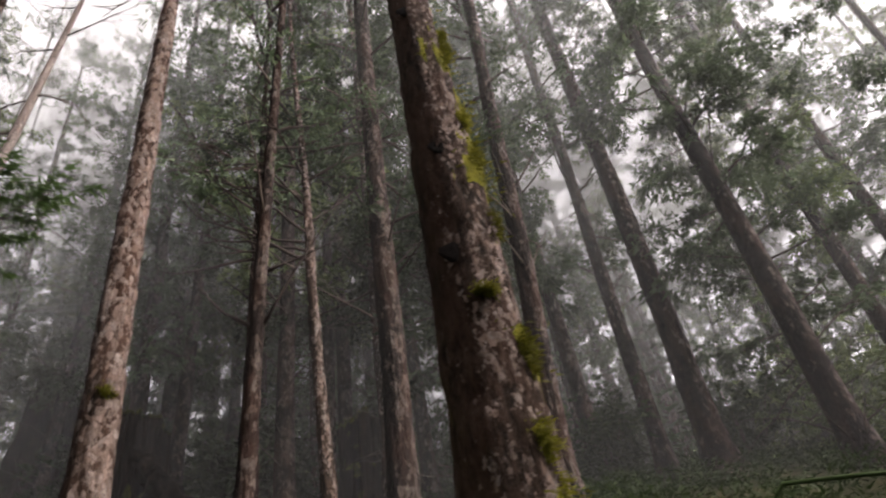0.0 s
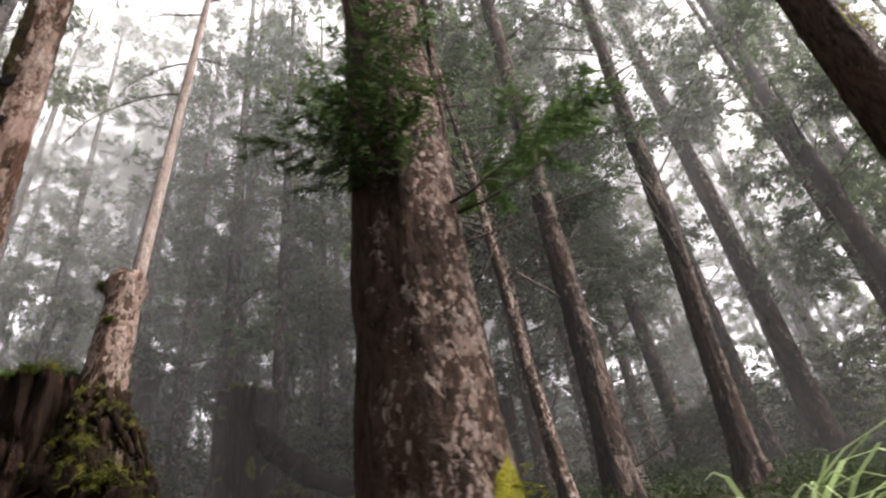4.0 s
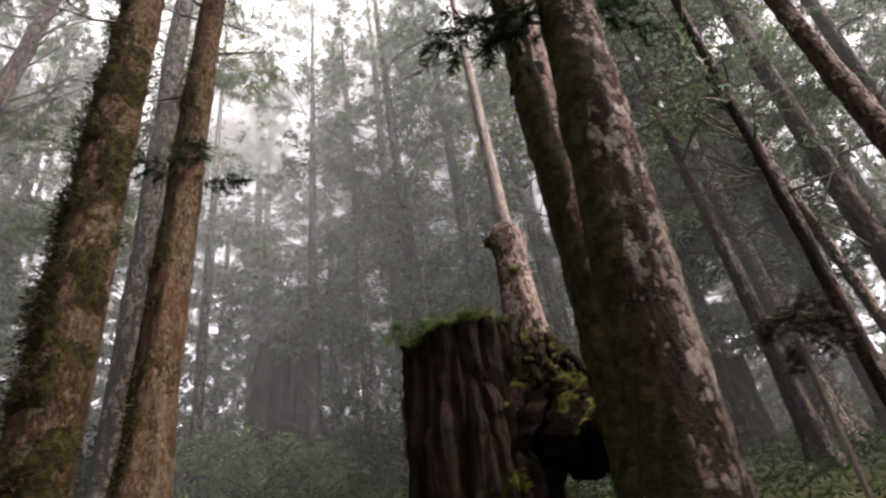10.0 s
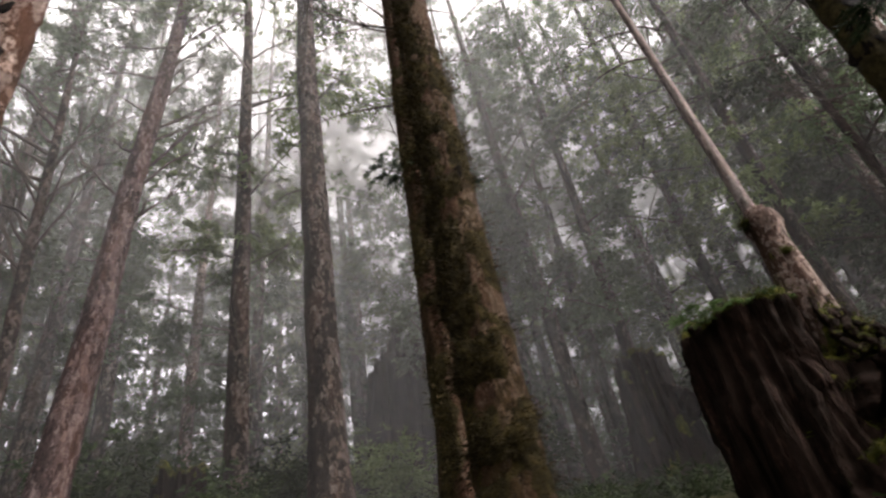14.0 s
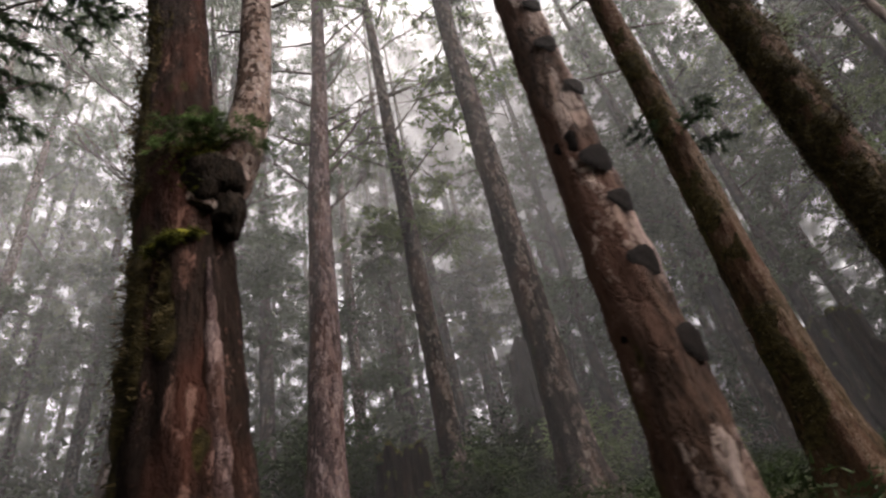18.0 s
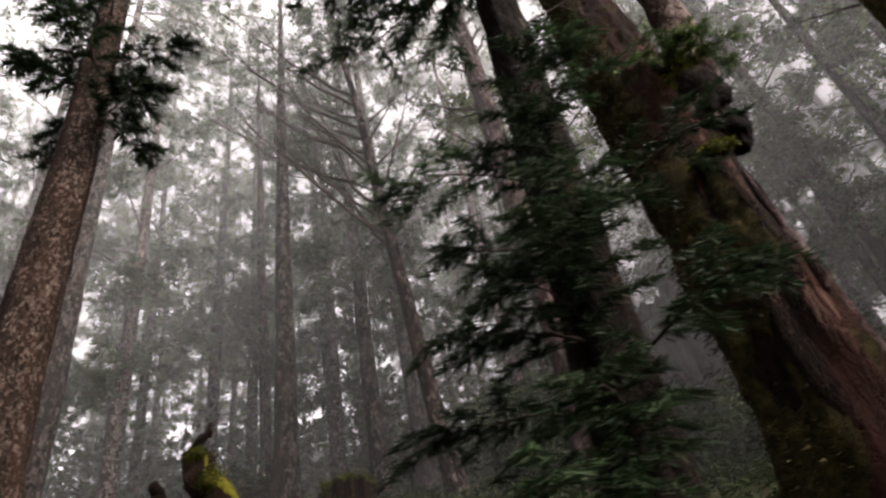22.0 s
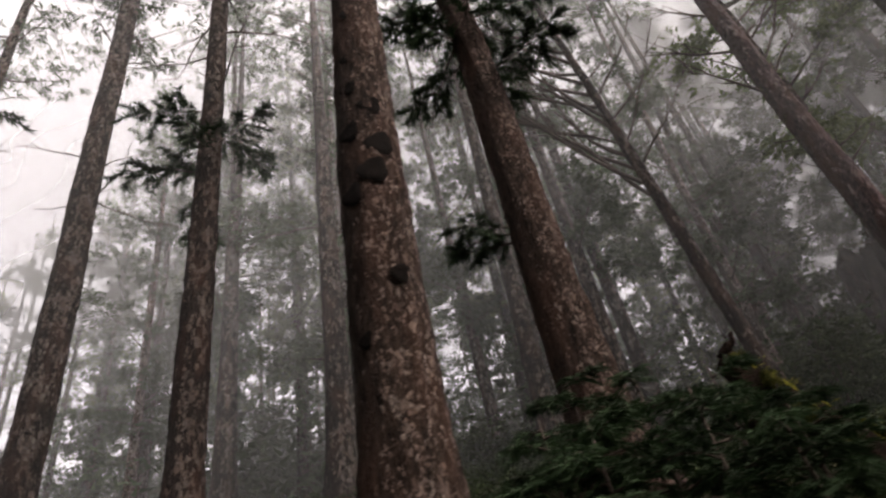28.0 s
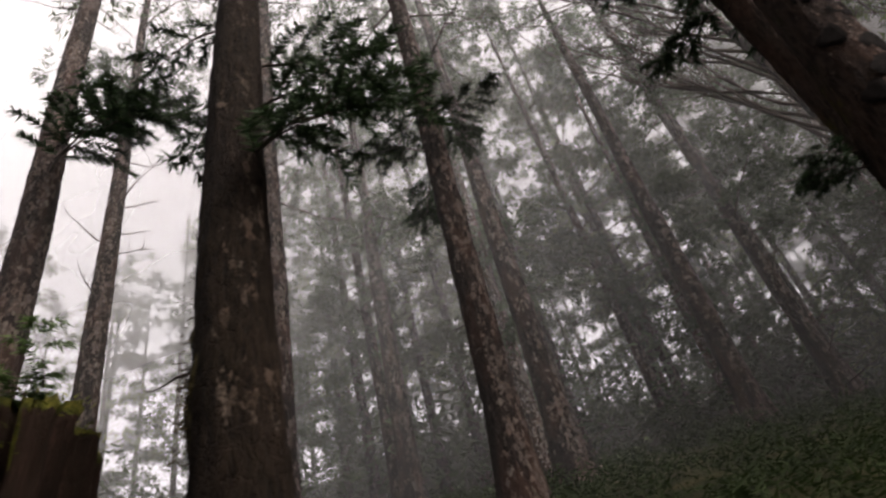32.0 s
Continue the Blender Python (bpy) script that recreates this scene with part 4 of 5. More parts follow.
for x, z, r in ((-15.33, 4.32, 0.042), (-15.45, 4.2, 0.034), (-15.44, 4.62, 0.036), (-15.29, 4.5, 0.04), (-15.31, 4.78, 0.034), (-15.42, 4.95, 0.028), (-15.35, 5.6, 0.036), (-15.42, 5.2, 0.022), (-15.28, 3.7, 0.024), (-15.44, 3.4, 0.02)):
    side = max(-0.9, min(0.9, (x + 15.4) / 0.17))
    knot(t, skin("V", z, -math.acos(side), 1.04), 1.15 * r, (side, -1, 0))

t = TREES["I"]
knot(t, skin("I", 4.45, -1.2), 0.03)
moss_coat(trunk_of(t), 41, (-0.6, -0.8, 0), 0.75, 0.02, 5.0, "brown-green moss sheath", 2, (0.3, 4.6), 0.8, mat=MOSS_SHADE)
moss_coat(trunk_of(t), 42, (0.8, -0.5, 0), 0.95, 0.015, 5.0, "brown-green moss patches", 1, (0.3, 4.0), 0.8, mat=MOSS_SHADE)
moss_coat(trunk_of(TREES["J"]), 43, (-0.5, -0.8, 0), 0.95, 0.014, 4.0, "brown-green moss patches", 1, (0.3, 5.0), 0.8, mat=MOSS_SHADE)
for k in range(3):
    leafy_branch(TREES["J"], 31 + k, (*stem("J", 5.9 + 0.05 * k)[:2], 5.9 + 0.05 * k), (0.3, 5.2, 3.6)[k], 0.42, 0.4, -0.5, BOUGH, 12, 0.06)
for k in range(4):
    bare_branch(TREES["I"], 610 + k, (*stem("I", 6.2 + 0.5 * k)[:2], 6.2 + 0.5 * k), (3.3, 0.1, 2.8, 0.4)[k], 0.9, 0.25, 0.2, 0.013, 3)
    bare_branch(TREES["J"], 620 + k, (*stem("J", 7.2 + 0.6 * k)[:2], 7.2 + 0.6 * k), (2.9, 0.1, 3.4, 0.5)[k], 1.1, 0.2, 0.2, 0.014, 3)

# low boughs of the dark tree beside the path
t = TREES["N"]
low = random.Random(6)
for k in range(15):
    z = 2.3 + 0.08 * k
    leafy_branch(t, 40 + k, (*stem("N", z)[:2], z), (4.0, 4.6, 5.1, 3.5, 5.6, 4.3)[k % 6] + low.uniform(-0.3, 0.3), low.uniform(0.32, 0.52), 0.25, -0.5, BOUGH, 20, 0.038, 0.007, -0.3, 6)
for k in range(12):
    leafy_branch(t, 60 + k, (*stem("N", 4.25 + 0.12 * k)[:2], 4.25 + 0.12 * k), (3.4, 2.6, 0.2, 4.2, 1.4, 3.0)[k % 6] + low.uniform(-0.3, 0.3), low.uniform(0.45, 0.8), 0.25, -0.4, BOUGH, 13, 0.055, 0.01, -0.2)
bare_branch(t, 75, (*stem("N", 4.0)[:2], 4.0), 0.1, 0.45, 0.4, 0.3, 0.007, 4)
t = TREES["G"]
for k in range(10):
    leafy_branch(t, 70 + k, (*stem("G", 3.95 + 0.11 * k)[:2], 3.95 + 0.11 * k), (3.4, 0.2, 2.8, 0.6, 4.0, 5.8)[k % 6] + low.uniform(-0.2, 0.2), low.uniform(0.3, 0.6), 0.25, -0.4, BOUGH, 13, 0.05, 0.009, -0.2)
t = TREES["O"]
for k in range(3):
    leafy_branch(t, 80 + k, skin("O", 4.9 + 0.07 * k, 3.4, 0.8), 3.0 + 0.25 * k, 0.45, 0.2, -0.35, BOUGH, 13, 0.06)
for k in range(10):
    leafy_branch(t, 181 + k, (*stem("O", 6.9 + 0.2 * k)[:2], 6.9 + 0.2 * k), k * 1.3, low.uniform(0.5, 0.85), 0.25, -0.4, BOUGH, 12, 0.09, 0.014)
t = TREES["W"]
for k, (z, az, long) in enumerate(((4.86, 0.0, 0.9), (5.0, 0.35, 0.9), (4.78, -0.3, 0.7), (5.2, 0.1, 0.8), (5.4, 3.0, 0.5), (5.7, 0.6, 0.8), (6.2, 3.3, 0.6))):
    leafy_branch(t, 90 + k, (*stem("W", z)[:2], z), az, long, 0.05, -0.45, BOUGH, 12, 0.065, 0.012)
moss_coat(trunk_of(t), 45, (-0.8, -0.6, 0), 1.0, 0.022, 3.5, "bright moss on the bark", 1, (0.9, 2.4), 0.8, mat=MOSS_SHADE)
bare_branch(t, 100, skin("W", 3.75, 2.9, 0.8), 2.75, 0.8, 0.15, 0.25, 0.012, 1)
t = TREES["W2"]
for k in range(6):
    leafy_branch(t, 101 + k, skin("W2", 9.2 + 0.25 * k, -0.3, 0.8), -0.3 + 0.12 * k, 1.6, -0.05, -0.35, BOUGH, 9, 0.11, 0.02)
t = TREES["Y"]
for k in range(7):
    leafy_branch(t, 111 + k, (*stem("Y", 7.5 + 0.2 * k)[:2], 7.5 + 0.2 * k), k * 1.3 + 2.4, 0.8, 0.1, -0.4, BOUGH, 10, 0.09, 0.012)

# long bare boughs
fan = random.Random(17)
t = TREES["R"]
for k in range(13):
    bare_branch(t, 120 + k, (*stem("R", 7.9 + 0.33 * k)[:2], 7.9 + 0.33 * k), 3.1 + fan.uniform(-0.4, 0.4), fan.uniform(2.4, 4.4), fan.uniform(0.65, 1.1), fan.uniform(-0.2, 0.5), 0.036, 8)
for k in range(5):
    bare_branch(t, 140 + k, (*stem("R", 8.6 + 0.6 * k)[:2], 8.6 + 0.6 * k), fan.uniform(-0.6, 0.6), fan.uniform(1.2, 2.2), 0.7, 0.3, 0.024, 4)
t = TREES["D"]
for k in range(18):
    z = 5.7 + 0.13 * k
    bare_branch(t, 700 + k, (*stem("D", z)[:2], z), fan.choice((3.1, 2.5, 3.7, 4.3, 0.3)) + fan.uniform(-0.3, 0.3), fan.uniform(0.8, 1.9), fan.uniform(0.05, 0.7), fan.uniform(-0.4, 0.5), 0.02, 6)
t = TREES["Q"]
for k in range(14):
    bare_branch(t, 170 + k, (*stem("Q", 7.9 + 0.36 * k)[:2], 7.9 + 0.36 * k), (0.1, 3.0, 0.4)[k % 3] + fan.uniform(-0.3, 0.3), fan.uniform(1.0, 2.2), fan.uniform(0.55, 1.0), fan.uniform(-0.2, 0.4), 0.026, 5)
for key in ("A", "E", "J", "J2", "P", "X", "Y", "Z", "O", "X2"):
    t = TREES[key]
    for k in range(6):
        h = fan.uniform(4.8, 9.5)
        p = Vector((*stem(key, t.location.z + h)[:2], t.location.z + h))
        bare_branch(t, 200 + 10 * len(key) + k + int(p.x * 7) % 90, p, fan.uniform(0, 6.28), fan.uniform(0.7, 1.9), fan.uniform(-0.1, 0.6), fan.uniform(-0.3, 0.5), 0.016, 3)

# ---- the old double cedar with a burl ----
g = land(-10.55, 1.65)
old = thing("burled_cedar_tree", (-10.642 + 0.054 * (4 - g), 1.535 + 0.06 * (4 - g), g), "old red-barked cedar with a mossy burl and two stems", "tree", "trees of the wood")


def old_radius(h):
    return float(np.interp(h + g, (1, 2.0, 3.0, 3.7, 4.1, 4.5, 5.2, 6.2, 12, 19), (0.31, 0.265, 0.228, 0.21, 0.205, 0.185, 0.165, 0.155, 0.11, 0.04)))


piece("trunk", trunk_mesh(old_radius, (-0.054, -0.06), 0, 17, BARK_RED, 5.5, 48, 0.05, 0.25, 0.12), old)


def lump(at, size, seed, rough=0.25, n=28, m=18):
    """A knobbly round growth, ridged and pitted."""
    verts, faces = [], []
    for j in range(m + 1):
        th = math.pi * j / m
        for k in range(n):
            ph = 2 * math.pi * k / n
            d = Vector((math.sin(th) * math.cos(ph), math.sin(th) * math.sin(ph), math.cos(th)))
            q = d + Vector((seed, 0, 0))
            s = 1 + rough * (noise.noise(q * 1.8) + 0.6 * abs(noise.noise(q * 4.1)) + 0.35 * noise.noise(q * 9))
            verts.append(Vector(at) + Vector((d.x * size[0], d.y * size[1], d.z * size[2])) * s)
    for j in range(m):
        for k in range(n):
            c, e = j * n + k, j * n + (k + 1) % n
            faces.append((c, c + n, e + n, e))
    return verts, faces


def swelling(points, radii, seed, relief=0.12, sides=32, n=9):
    """A smooth stem through some points, with lumpy bark relief."""
    at, points = np.arange(len(points)), np.array([tuple(p) for p in points])
    fine = np.linspace(0, len(points) - 1, n * (len(points) - 1) + 1)
    line = np.stack([np.interp(fine, at, points[:, i]) for i in range(3)], 1)
    thick = np.interp(fine, at, radii)
    for _ in range(6):
        line[1:-1] = (line[:-2] + 2 * line[1:-1] + line[2:]) / 4
        thick[1:-1] = (thick[:-2] + 2 * thick[1:-1] + thick[2:]) / 4
    verts, faces = tube(line.tolist(), thick.tolist(), sides)
    for j, p in enumerate(line):
        p = Vector(p)
        for k in range(sides):
            d = verts[j * sides + k] - p
            verts[j * sides + k] = p + d * (1 + relief * (noise.noise(verts[j * sides + k] * 7 + Vector((seed, 0, 0))) + 0.6 * noise.noise(verts[j * sides + k] * 19)))
    return verts, faces


rise = [inside(old, p) for p in ((-10.52, 1.5, 4.0), (-10.43, 1.52, 4.2), (-10.36, 1.54, 4.42), (-10.31, 1.55, 4.7), (-10.285, 1.55, 5.0), (-10.28, 1.55, 6.0), (-10.3, 1.55, 8.5), (-10.3, 1.6, 12), (-10.25, 1.6, 16))]
piece("second_stem", mesh_of("second_stem", *swelling(rise, (0.13, 0.135, 0.12, 0.105, 0.096, 0.09, 0.08, 0.06, 0.03), 3), BARK_PALE), old, label="pale second stem")
burl = piece("burl", mesh_of("burl", *lump(inside(old, (-10.47, 1.49, 4.2)), (0.165, 0.165, 0.2), 8), BARK_SHADED), old, label="dark knobbly burl")
piece("burl", mesh_of("burl", *lump(inside(old, (-10.375, 1.5, 3.97)), (0.075, 0.075, 0.13), 4, 0.35), BARK_SHADED), old, label="dark hanging lump of the burl")
moss_coat(burl, 53, (-0.2, -0.4, 0.9), 0.55, 0.025, 6.0, "dark green moss over the burl", 3, keep=0.7)
rim = [inside(old, p) for p in ((-10.68, 1.35, 3.69), (-10.64, 1.325, 3.715), (-10.59, 1.318, 3.745), (-10.54, 1.33, 3.77), (-10.48, 1.375, 3.8), (-10.436, 1.43, 3.82))]
piece("moss_ledge", mesh_of("moss_ledge", *swelling(rim, (0.006, 0.018, 0.012, 0.02, 0.013, 0.005), 6, 0.8, 12, 9), MOSS_BRIGHT), old, label="bright yellow-green moss along a bark ledge")
for k, p in enumerate(rim[1:5]):
    moss_on(old, 640 + k, [(p + Vector((0.012 * (k % 2), 0, -0.012)), 0.02 + 0.006 * (k % 3), 0.5)], "bright yellow-green moss cushion")
for k, (az, z1, z2, r0) in enumerate(((-0.45, 3.7, 1.9, 0.042),)):
    line = [(-10.642 - 0.054 * (z - 4) + 0.97 * old_radius(z - g) * math.cos(az), 1.535 - 0.06 * (z - 4) + 0.97 * old_radius(z - g) * math.sin(az), z) for z in np.linspace(z1, z2, 7)]
    piece("bark_ridge", mesh_of("bark_ridge", *swelling([inside(old, p) for p in line], (0.01, r0 * 0.7, r0, r0, r0 * 1.1, r0, 0.02), 21 + k, 0.45, 14, 10), BARK_PLUM), old, label="pale peeling bark ridge")
moss_coat(trunk_of(old), 51, (-1, -0.35, 0), 0.7, 0.03, 3.0, "dark green moss on the bark", 1, (0.4, 5.0), 0.7, mat=MOSS_SHADE)
moss_coat(trunk_of(old), 52, (0, -1, 0.4), 1.2, 0.02, 5.0, "dark moss patches on the bark", 0, (0.4, 4.0), 0.8, mat=MOSS_SHADE)
for k in range(14):
    leafy_branch(old, 300 + k, (-10.36 - 0.014 * k, 1.42 + 0.01 * (k % 3), 4.36), k * 0.8 + 3.4, 0.2 + 0.012 * (k % 5), 0.7, -1.3, FRESH, 18, 0.032, 0.003, -0.1, 5)
limbs, leaves = CROWNS[1]
for part_name, me in (("boughwork", limbs), ("crown", leaves)):
    piece(part_name, me, old, (-0.9, 0, 9.0))
for k in range(7):
    bare_branch(old, 320 + k, (-10.22, 1.62, 5.6 + 0.3 * k), (3.0, 0.2)[k % 2] + 0.2 * k, 0.9, 0.7, 0.1, 0.012, 3)


# ---- stumps ----
def stump_mesh(r, h, seed, flare=0.7, jag=0.15, sides=72, rings=34):
    """A broken fluted stump: deep vertical furrows, a ragged rim and a hollow top."""
    verts, faces = [], []
    rim = [h * (1 + jag * noise.noise((math.cos(6.283 * k / sides) * 1.6 + seed, math.sin(6.283 * k / sides) * 1.6, 3)) + 0.35 * jag * noise.noise((k * 1.7, seed, 0))) for k in range(sides)]
    for j in range(rings + 1):
        u = j / rings
        for k in range(sides):
            a = 2 * math.pi * k / sides
            ca, sa = math.cos(a), math.sin(a)
            z = -0.4 + (rim[k] + 0.4) * u
            fl = 1 + flare * math.exp(-max(z, 0) / (0.35 * h))
            groove = abs(noise.noise((ca * 3.1 + seed, sa * 3.1, z * 0.35)))
            rr = r * fl * (0.7 + 0.9 * groove + 0.16 * noise.noise((ca * 9, sa * 9 + seed, z * 0.9)) + 0.08 * noise.noise((ca * 14, sa * 14 + seed, z * 5)))
            verts.append((rr * ca, rr * sa, z))
    for s, drop in ((0.78, 0.03), (0.4, 0.14), (0.1, 0.18)):
        for k in range(sides):
            x, y, z = verts[rings * sides + k]
            verts.append((x * s, y * s, z - drop * h))
    total = rings + 4
    for j in range(total - 1):
        for k in range(sides):
            a, b = j * sides + k, j * sides + (k + 1) % sides
            faces.append((a, b, b + sides, a + sides))
    faces.append(tuple(range((total - 1) * sides, total * sides)))
    return mesh_of("stump_body", verts, faces, ROT)


def root_mesh(points, r0, r1, seed, sides=18):
    """A gnarled root or fallen limb along some points, ridged lengthwise."""
    line = []
    points = [Vector(p) for p in points]
    for a, b in zip(points, points[1:]):
        line += [a.lerp(b, s / 8) for s in range(8)]
    line.append(points[-1])
    radii = [(r0 + (r1 - r0) * k / (len(line) - 1)) * (1 + 0.12 * noise.noise((k * 0.3, seed, 0))) for k in range(len(line))]
    line = [p + 0.05 * Vector((noise.noise((k * 0.35, seed, 1)), noise.noise((k * 0.35, seed, 2)), noise.noise((k * 0.35, seed, 3)))) for k, p in enumerate(line)]
    verts, faces = tube(line, radii, sides)
    for j, p in enumerate(line):
        for k in range(sides):
            a = 2 * math.pi * k / sides
            s = 0.74 + 0.85 * abs(noise.noise((math.cos(a) * 2.3 + seed, math.sin(a) * 2.3, j * 0.045))) + 0.1 * noise.noise((math.cos(a) * 7, math.sin(a) * 7, j * 0.2 + seed))
            verts[j * sides + k] = p + (verts[j * sides + k] - p) * s
    return mesh_of("root", verts, faces, ROT)


def stump(seed, x, y, r, top, label, flare=0.7, jag=0.15, mossy=8, turf=True):
    g = land(x, y)
    s = thing("tree_stump", (x, y, g), label, "stump", "old stumps")
    h = top - g
    body = piece("stump_body", stump_mesh(r, h, seed * 3.7, flare, jag), s)
    if turf:
        moss_coat(body, seed, (0, 0, 1), 0.45, 0.05 * r / 0.4, 5.0, "olive moss on the broken top", 2 if mossy > 6 else 1)
        moss_coat(body, seed + 7, (0, -0.6, 0.5), 0.95, 0.03, 3.0, "olive moss down the side", 1)
    return s, h


g = land(-5.02, 4.45)
big = thing("tree_stump", (-5.02, 4.45, g), "big hollow fluted stump capped with moss and ferns", "stump", "old stumps")
h, sides, rings = 4.0 - g, 150, 60
foot, verts, faces = -1.15, [], []
for j in range(rings + 5):
    u = min(1.0, j / rings)
    for k in range(sides):
        a = 2 * math.pi * k / sides
        near_foot = math.exp(-(((a - foot + math.pi) % (2 * math.pi) - math.pi) / 0.3) ** 2)
        rim = h + 0.05 * noise.noise((math.cos(a) * 3, math.sin(a) * 3, 8)) + 0.03 * noise.noise((a * 9, 2, 2))
        z = -0.4 + (rim + 0.4) * u
        r = 0.5 + 0.04 * (1 - u)
        r += near_foot * float(np.interp(z, (-0.2, 0.3, 0.7, 1.0), (0.3, 0.15, 0.05, 0.0)))
        lift = noise.noise((math.cos(a) * 2.6 + 4, math.sin(a) * 2.6, z * 0.5))
        ridge = abs(noise.noise((math.cos(a) * 3.6, math.sin(a) * 3.6 + 9, z * 0.7)))
        r *= 0.82 + 0.1 * lift + 0.36 * ridge + 0.2 * abs(noise.noise((math.cos(a) * 7.5 + 3, math.sin(a) * 7.5, z * 0.6))) + 0.08 * noise.noise((math.cos(a) * 8, math.sin(a) * 8, z * 4.5)) + 0.05 * noise.noise((math.cos(a) * 20, math.sin(a) * 20, z * 11.0))
        step = max(0, j - rings)
        s = (1, 0.9, 0.72, 0.45, 0.12)[step]
        verts.append((r * s * math.cos(a), r * s * math.sin(a), z - (0, -0.02, 0.05, 0.12, 0.15)[step]))
faces = [(j * sides + k, j * sides + (k + 1) % sides, (j + 1) * sides + (k + 1) % sides, (j + 1) * sides + k) for j in range(rings + 4) for k in range(sides)] + [tuple(range((rings + 4) * sides, (rings + 5) * sides))]
body = piece("stump_body", mesh_of("stump_body", verts, faces, ROT), big)
moss_coat(body, 61, (0.15, -0.05, 1), 0.55, 0.05, 6.0, "bright green moss over the broken top", 3)
moss_coat(body, 62, (0.5, -0.4, 0.4), 1.3, 0.03, 4.0, "olive moss down the side", 1)
for k, (pts, r0, r1, thick) in enumerate(((((-5.0, 4.4, 3.25), (-4.6, 4.15, 3.12), (-4.3, 3.9, 2.95), (-4.05, 3.72, 2.86), (-3.9, 3.6, 2.72), (-3.84, 3.55, 2.5)), 0.34, 0.09, 0.035),
                                          (((-4.85, 4.25, 2.5), (-4.6, 3.95, 2.3), (-4.35, 3.6, 2.05), (-4.15, 3.3, 1.7)), 0.2, 0.11, 0.02), (((-4.75, 4.3, 3.5), (-4.5, 4.0, 3.4), (-4.3, 3.85, 3.2), (-4.15, 3.75, 3.0)), 0.15, 0.06, 0.035))):
    limb = piece("root", root_mesh([inside(big, p) for p in pts], r0, r1, 70 + k, 26), big, label="thick rotten root with a mossy back")
    moss_coat(limb, 75 + k, (0.1, -0.1, 1), 0.75, thick, 4.0, "bright green moss on the root", 2)
for k in range(12):
    a = k * 1.35
    moss_on(big, 80 + k, [(inside(big, (-4.12 + 0.3 * math.cos(a) * (0.3 + 0.06 * k) * 0.5, 3.72 + 0.1 * math.sin(a), 3.05 - 0.012 * k)), 0.05 + 0.006 * (k % 4), 0.55)], "bright green moss cushion")
for k in range(16):
    leafy_branch(big, 400 + k, (-5.4 + 0.045 * k, 4.12 + 0.06 * (k % 4), 3.95), k * 0.9 + 3.0, 0.2 + 0.02 * (k % 4), 0.8, -0.9, FRESH, 16, 0.04, 0.004, -0.1, 5)
crease = random.Random(12)
for k, a in enumerate((-2.7, -2.3, -2.05, -1.55, -1.3, -0.85, -0.55)):
    w, top_z = crease.uniform(-0.16, 0.16), crease.uniform(3.45, 3.95)
    edge = [(-5.02 + q * math.cos(a + w * u + crease.uniform(-0.05, 0.05)), 4.45 + q * math.sin(a + w * u), top_z + (1.85 - top_z) * u) for u, q in ((0, 0.36), (0.2, 0.45), (0.4, 0.47), (0.6, 0.5), (0.8, 0.6), (1, 0.8))]
    piece("flute", root_mesh([inside(big, p) for p in edge], crease.uniform(0.03, 0.06), crease.uniform(0.07, 0.16), 90 + k, 22), big, label="reddish rotten wood ridge")
moss_stump, h = stump(2, -4.8, 8.65, 0.36, 5.9, "round-topped old stump with spreading roots", 0.6, 0.05, 5)
piece("root", root_mesh(((0.2, -0.2, 1.2), (0.55, -0.4, 0.8), (1.0, -0.6, 0.35), (1.6, -0.8, 0.0), (2.0, -0.9, -0.3)), 0.2, 0.09, 5), moss_stump, label="mossy spreading root")
stump(3, -1.45, 8.75, 0.32, 5.32, "dark stump standing in the undergrowth", 0.6, 0.12, 4)
stump(4, -8.85, 12.7, 0.66, 9.0, "tall dark jagged broken stump in the mist", 0.15, 0.3, 2, False)
stump(5, -19.6, -0.7, 0.3, 3.78, "black mossy stump beside the path", 0.3, 0.12, 6)
stump(6, -13.5, 4.6, 0.22, 4.0, "low stump covered in moss", 0.6, 0.15, 6)
stump(7, -3.7, 6.6, 0.14, 3.75, "small mossy stump among ferns", 0.9, 0.2, 6)
stump(8, -11.0, 7.4, 0.3, 5.1, "dark stump between two trunks", 0.7, 0.25, 5)
stump(9, -13.0, 3.0, 0.3, 3.15, "low rotten stump thick with moss", 0.8, 0.35, 10)
for k in range(5):
    leafy_branch(bpy.data.objects["tree_stump.004"], 420 + k, (-19.6 + 0.1 * k, -0.9, 3.78), k * 1.3 + 0.3, 0.3, 0.7, -0.7, FRESH, 16, 0.045, 0.004, -0.1, 5)

g = land(-2.75, 6.0)
stake = thing("broken_log", (-2.75, 6.05, g), "pointed rotten log end leaning out of moss", "log")
piece("log_body", root_mesh(((-0.3, 0.1, -0.2), (0.0, 0.0, 0.3), (0.12, -0.05, 3.55 - g)), 0.2, 0.03, 8), stake)
piece("root", root_mesh(((-1.1, -0.2, 0.05), (-0.6, -0.1, 0.05), (0.0, 0.0, 0.2)), 0.12, 0.16, 9), stake, label="half-buried mossy part")
moss_on(stake, 31, [((-0.5, -0.15, 0.15), 0.14, 0.6), ((-0.2, -0.15, 0.3), 0.12, 0.8), ((-0.05, -0.15, 0.55), 0.08, 1.2), ((-0.85, -0.2, 0.12), 0.12, 0.6)])

g = land(-13.8, 2.8)
log = thing("broken_log", (-13.7, 2.85, g), "broken mossy log pointing up out of the bank", "log")
top = 3.85 - g
log_body = piece("log_body", root_mesh(((0.5, -0.2, -0.3), (0.15, -0.1, top - 0.6), (-0.2, -0.05, top - 0.05)), 0.17, 0.09, 3), log)
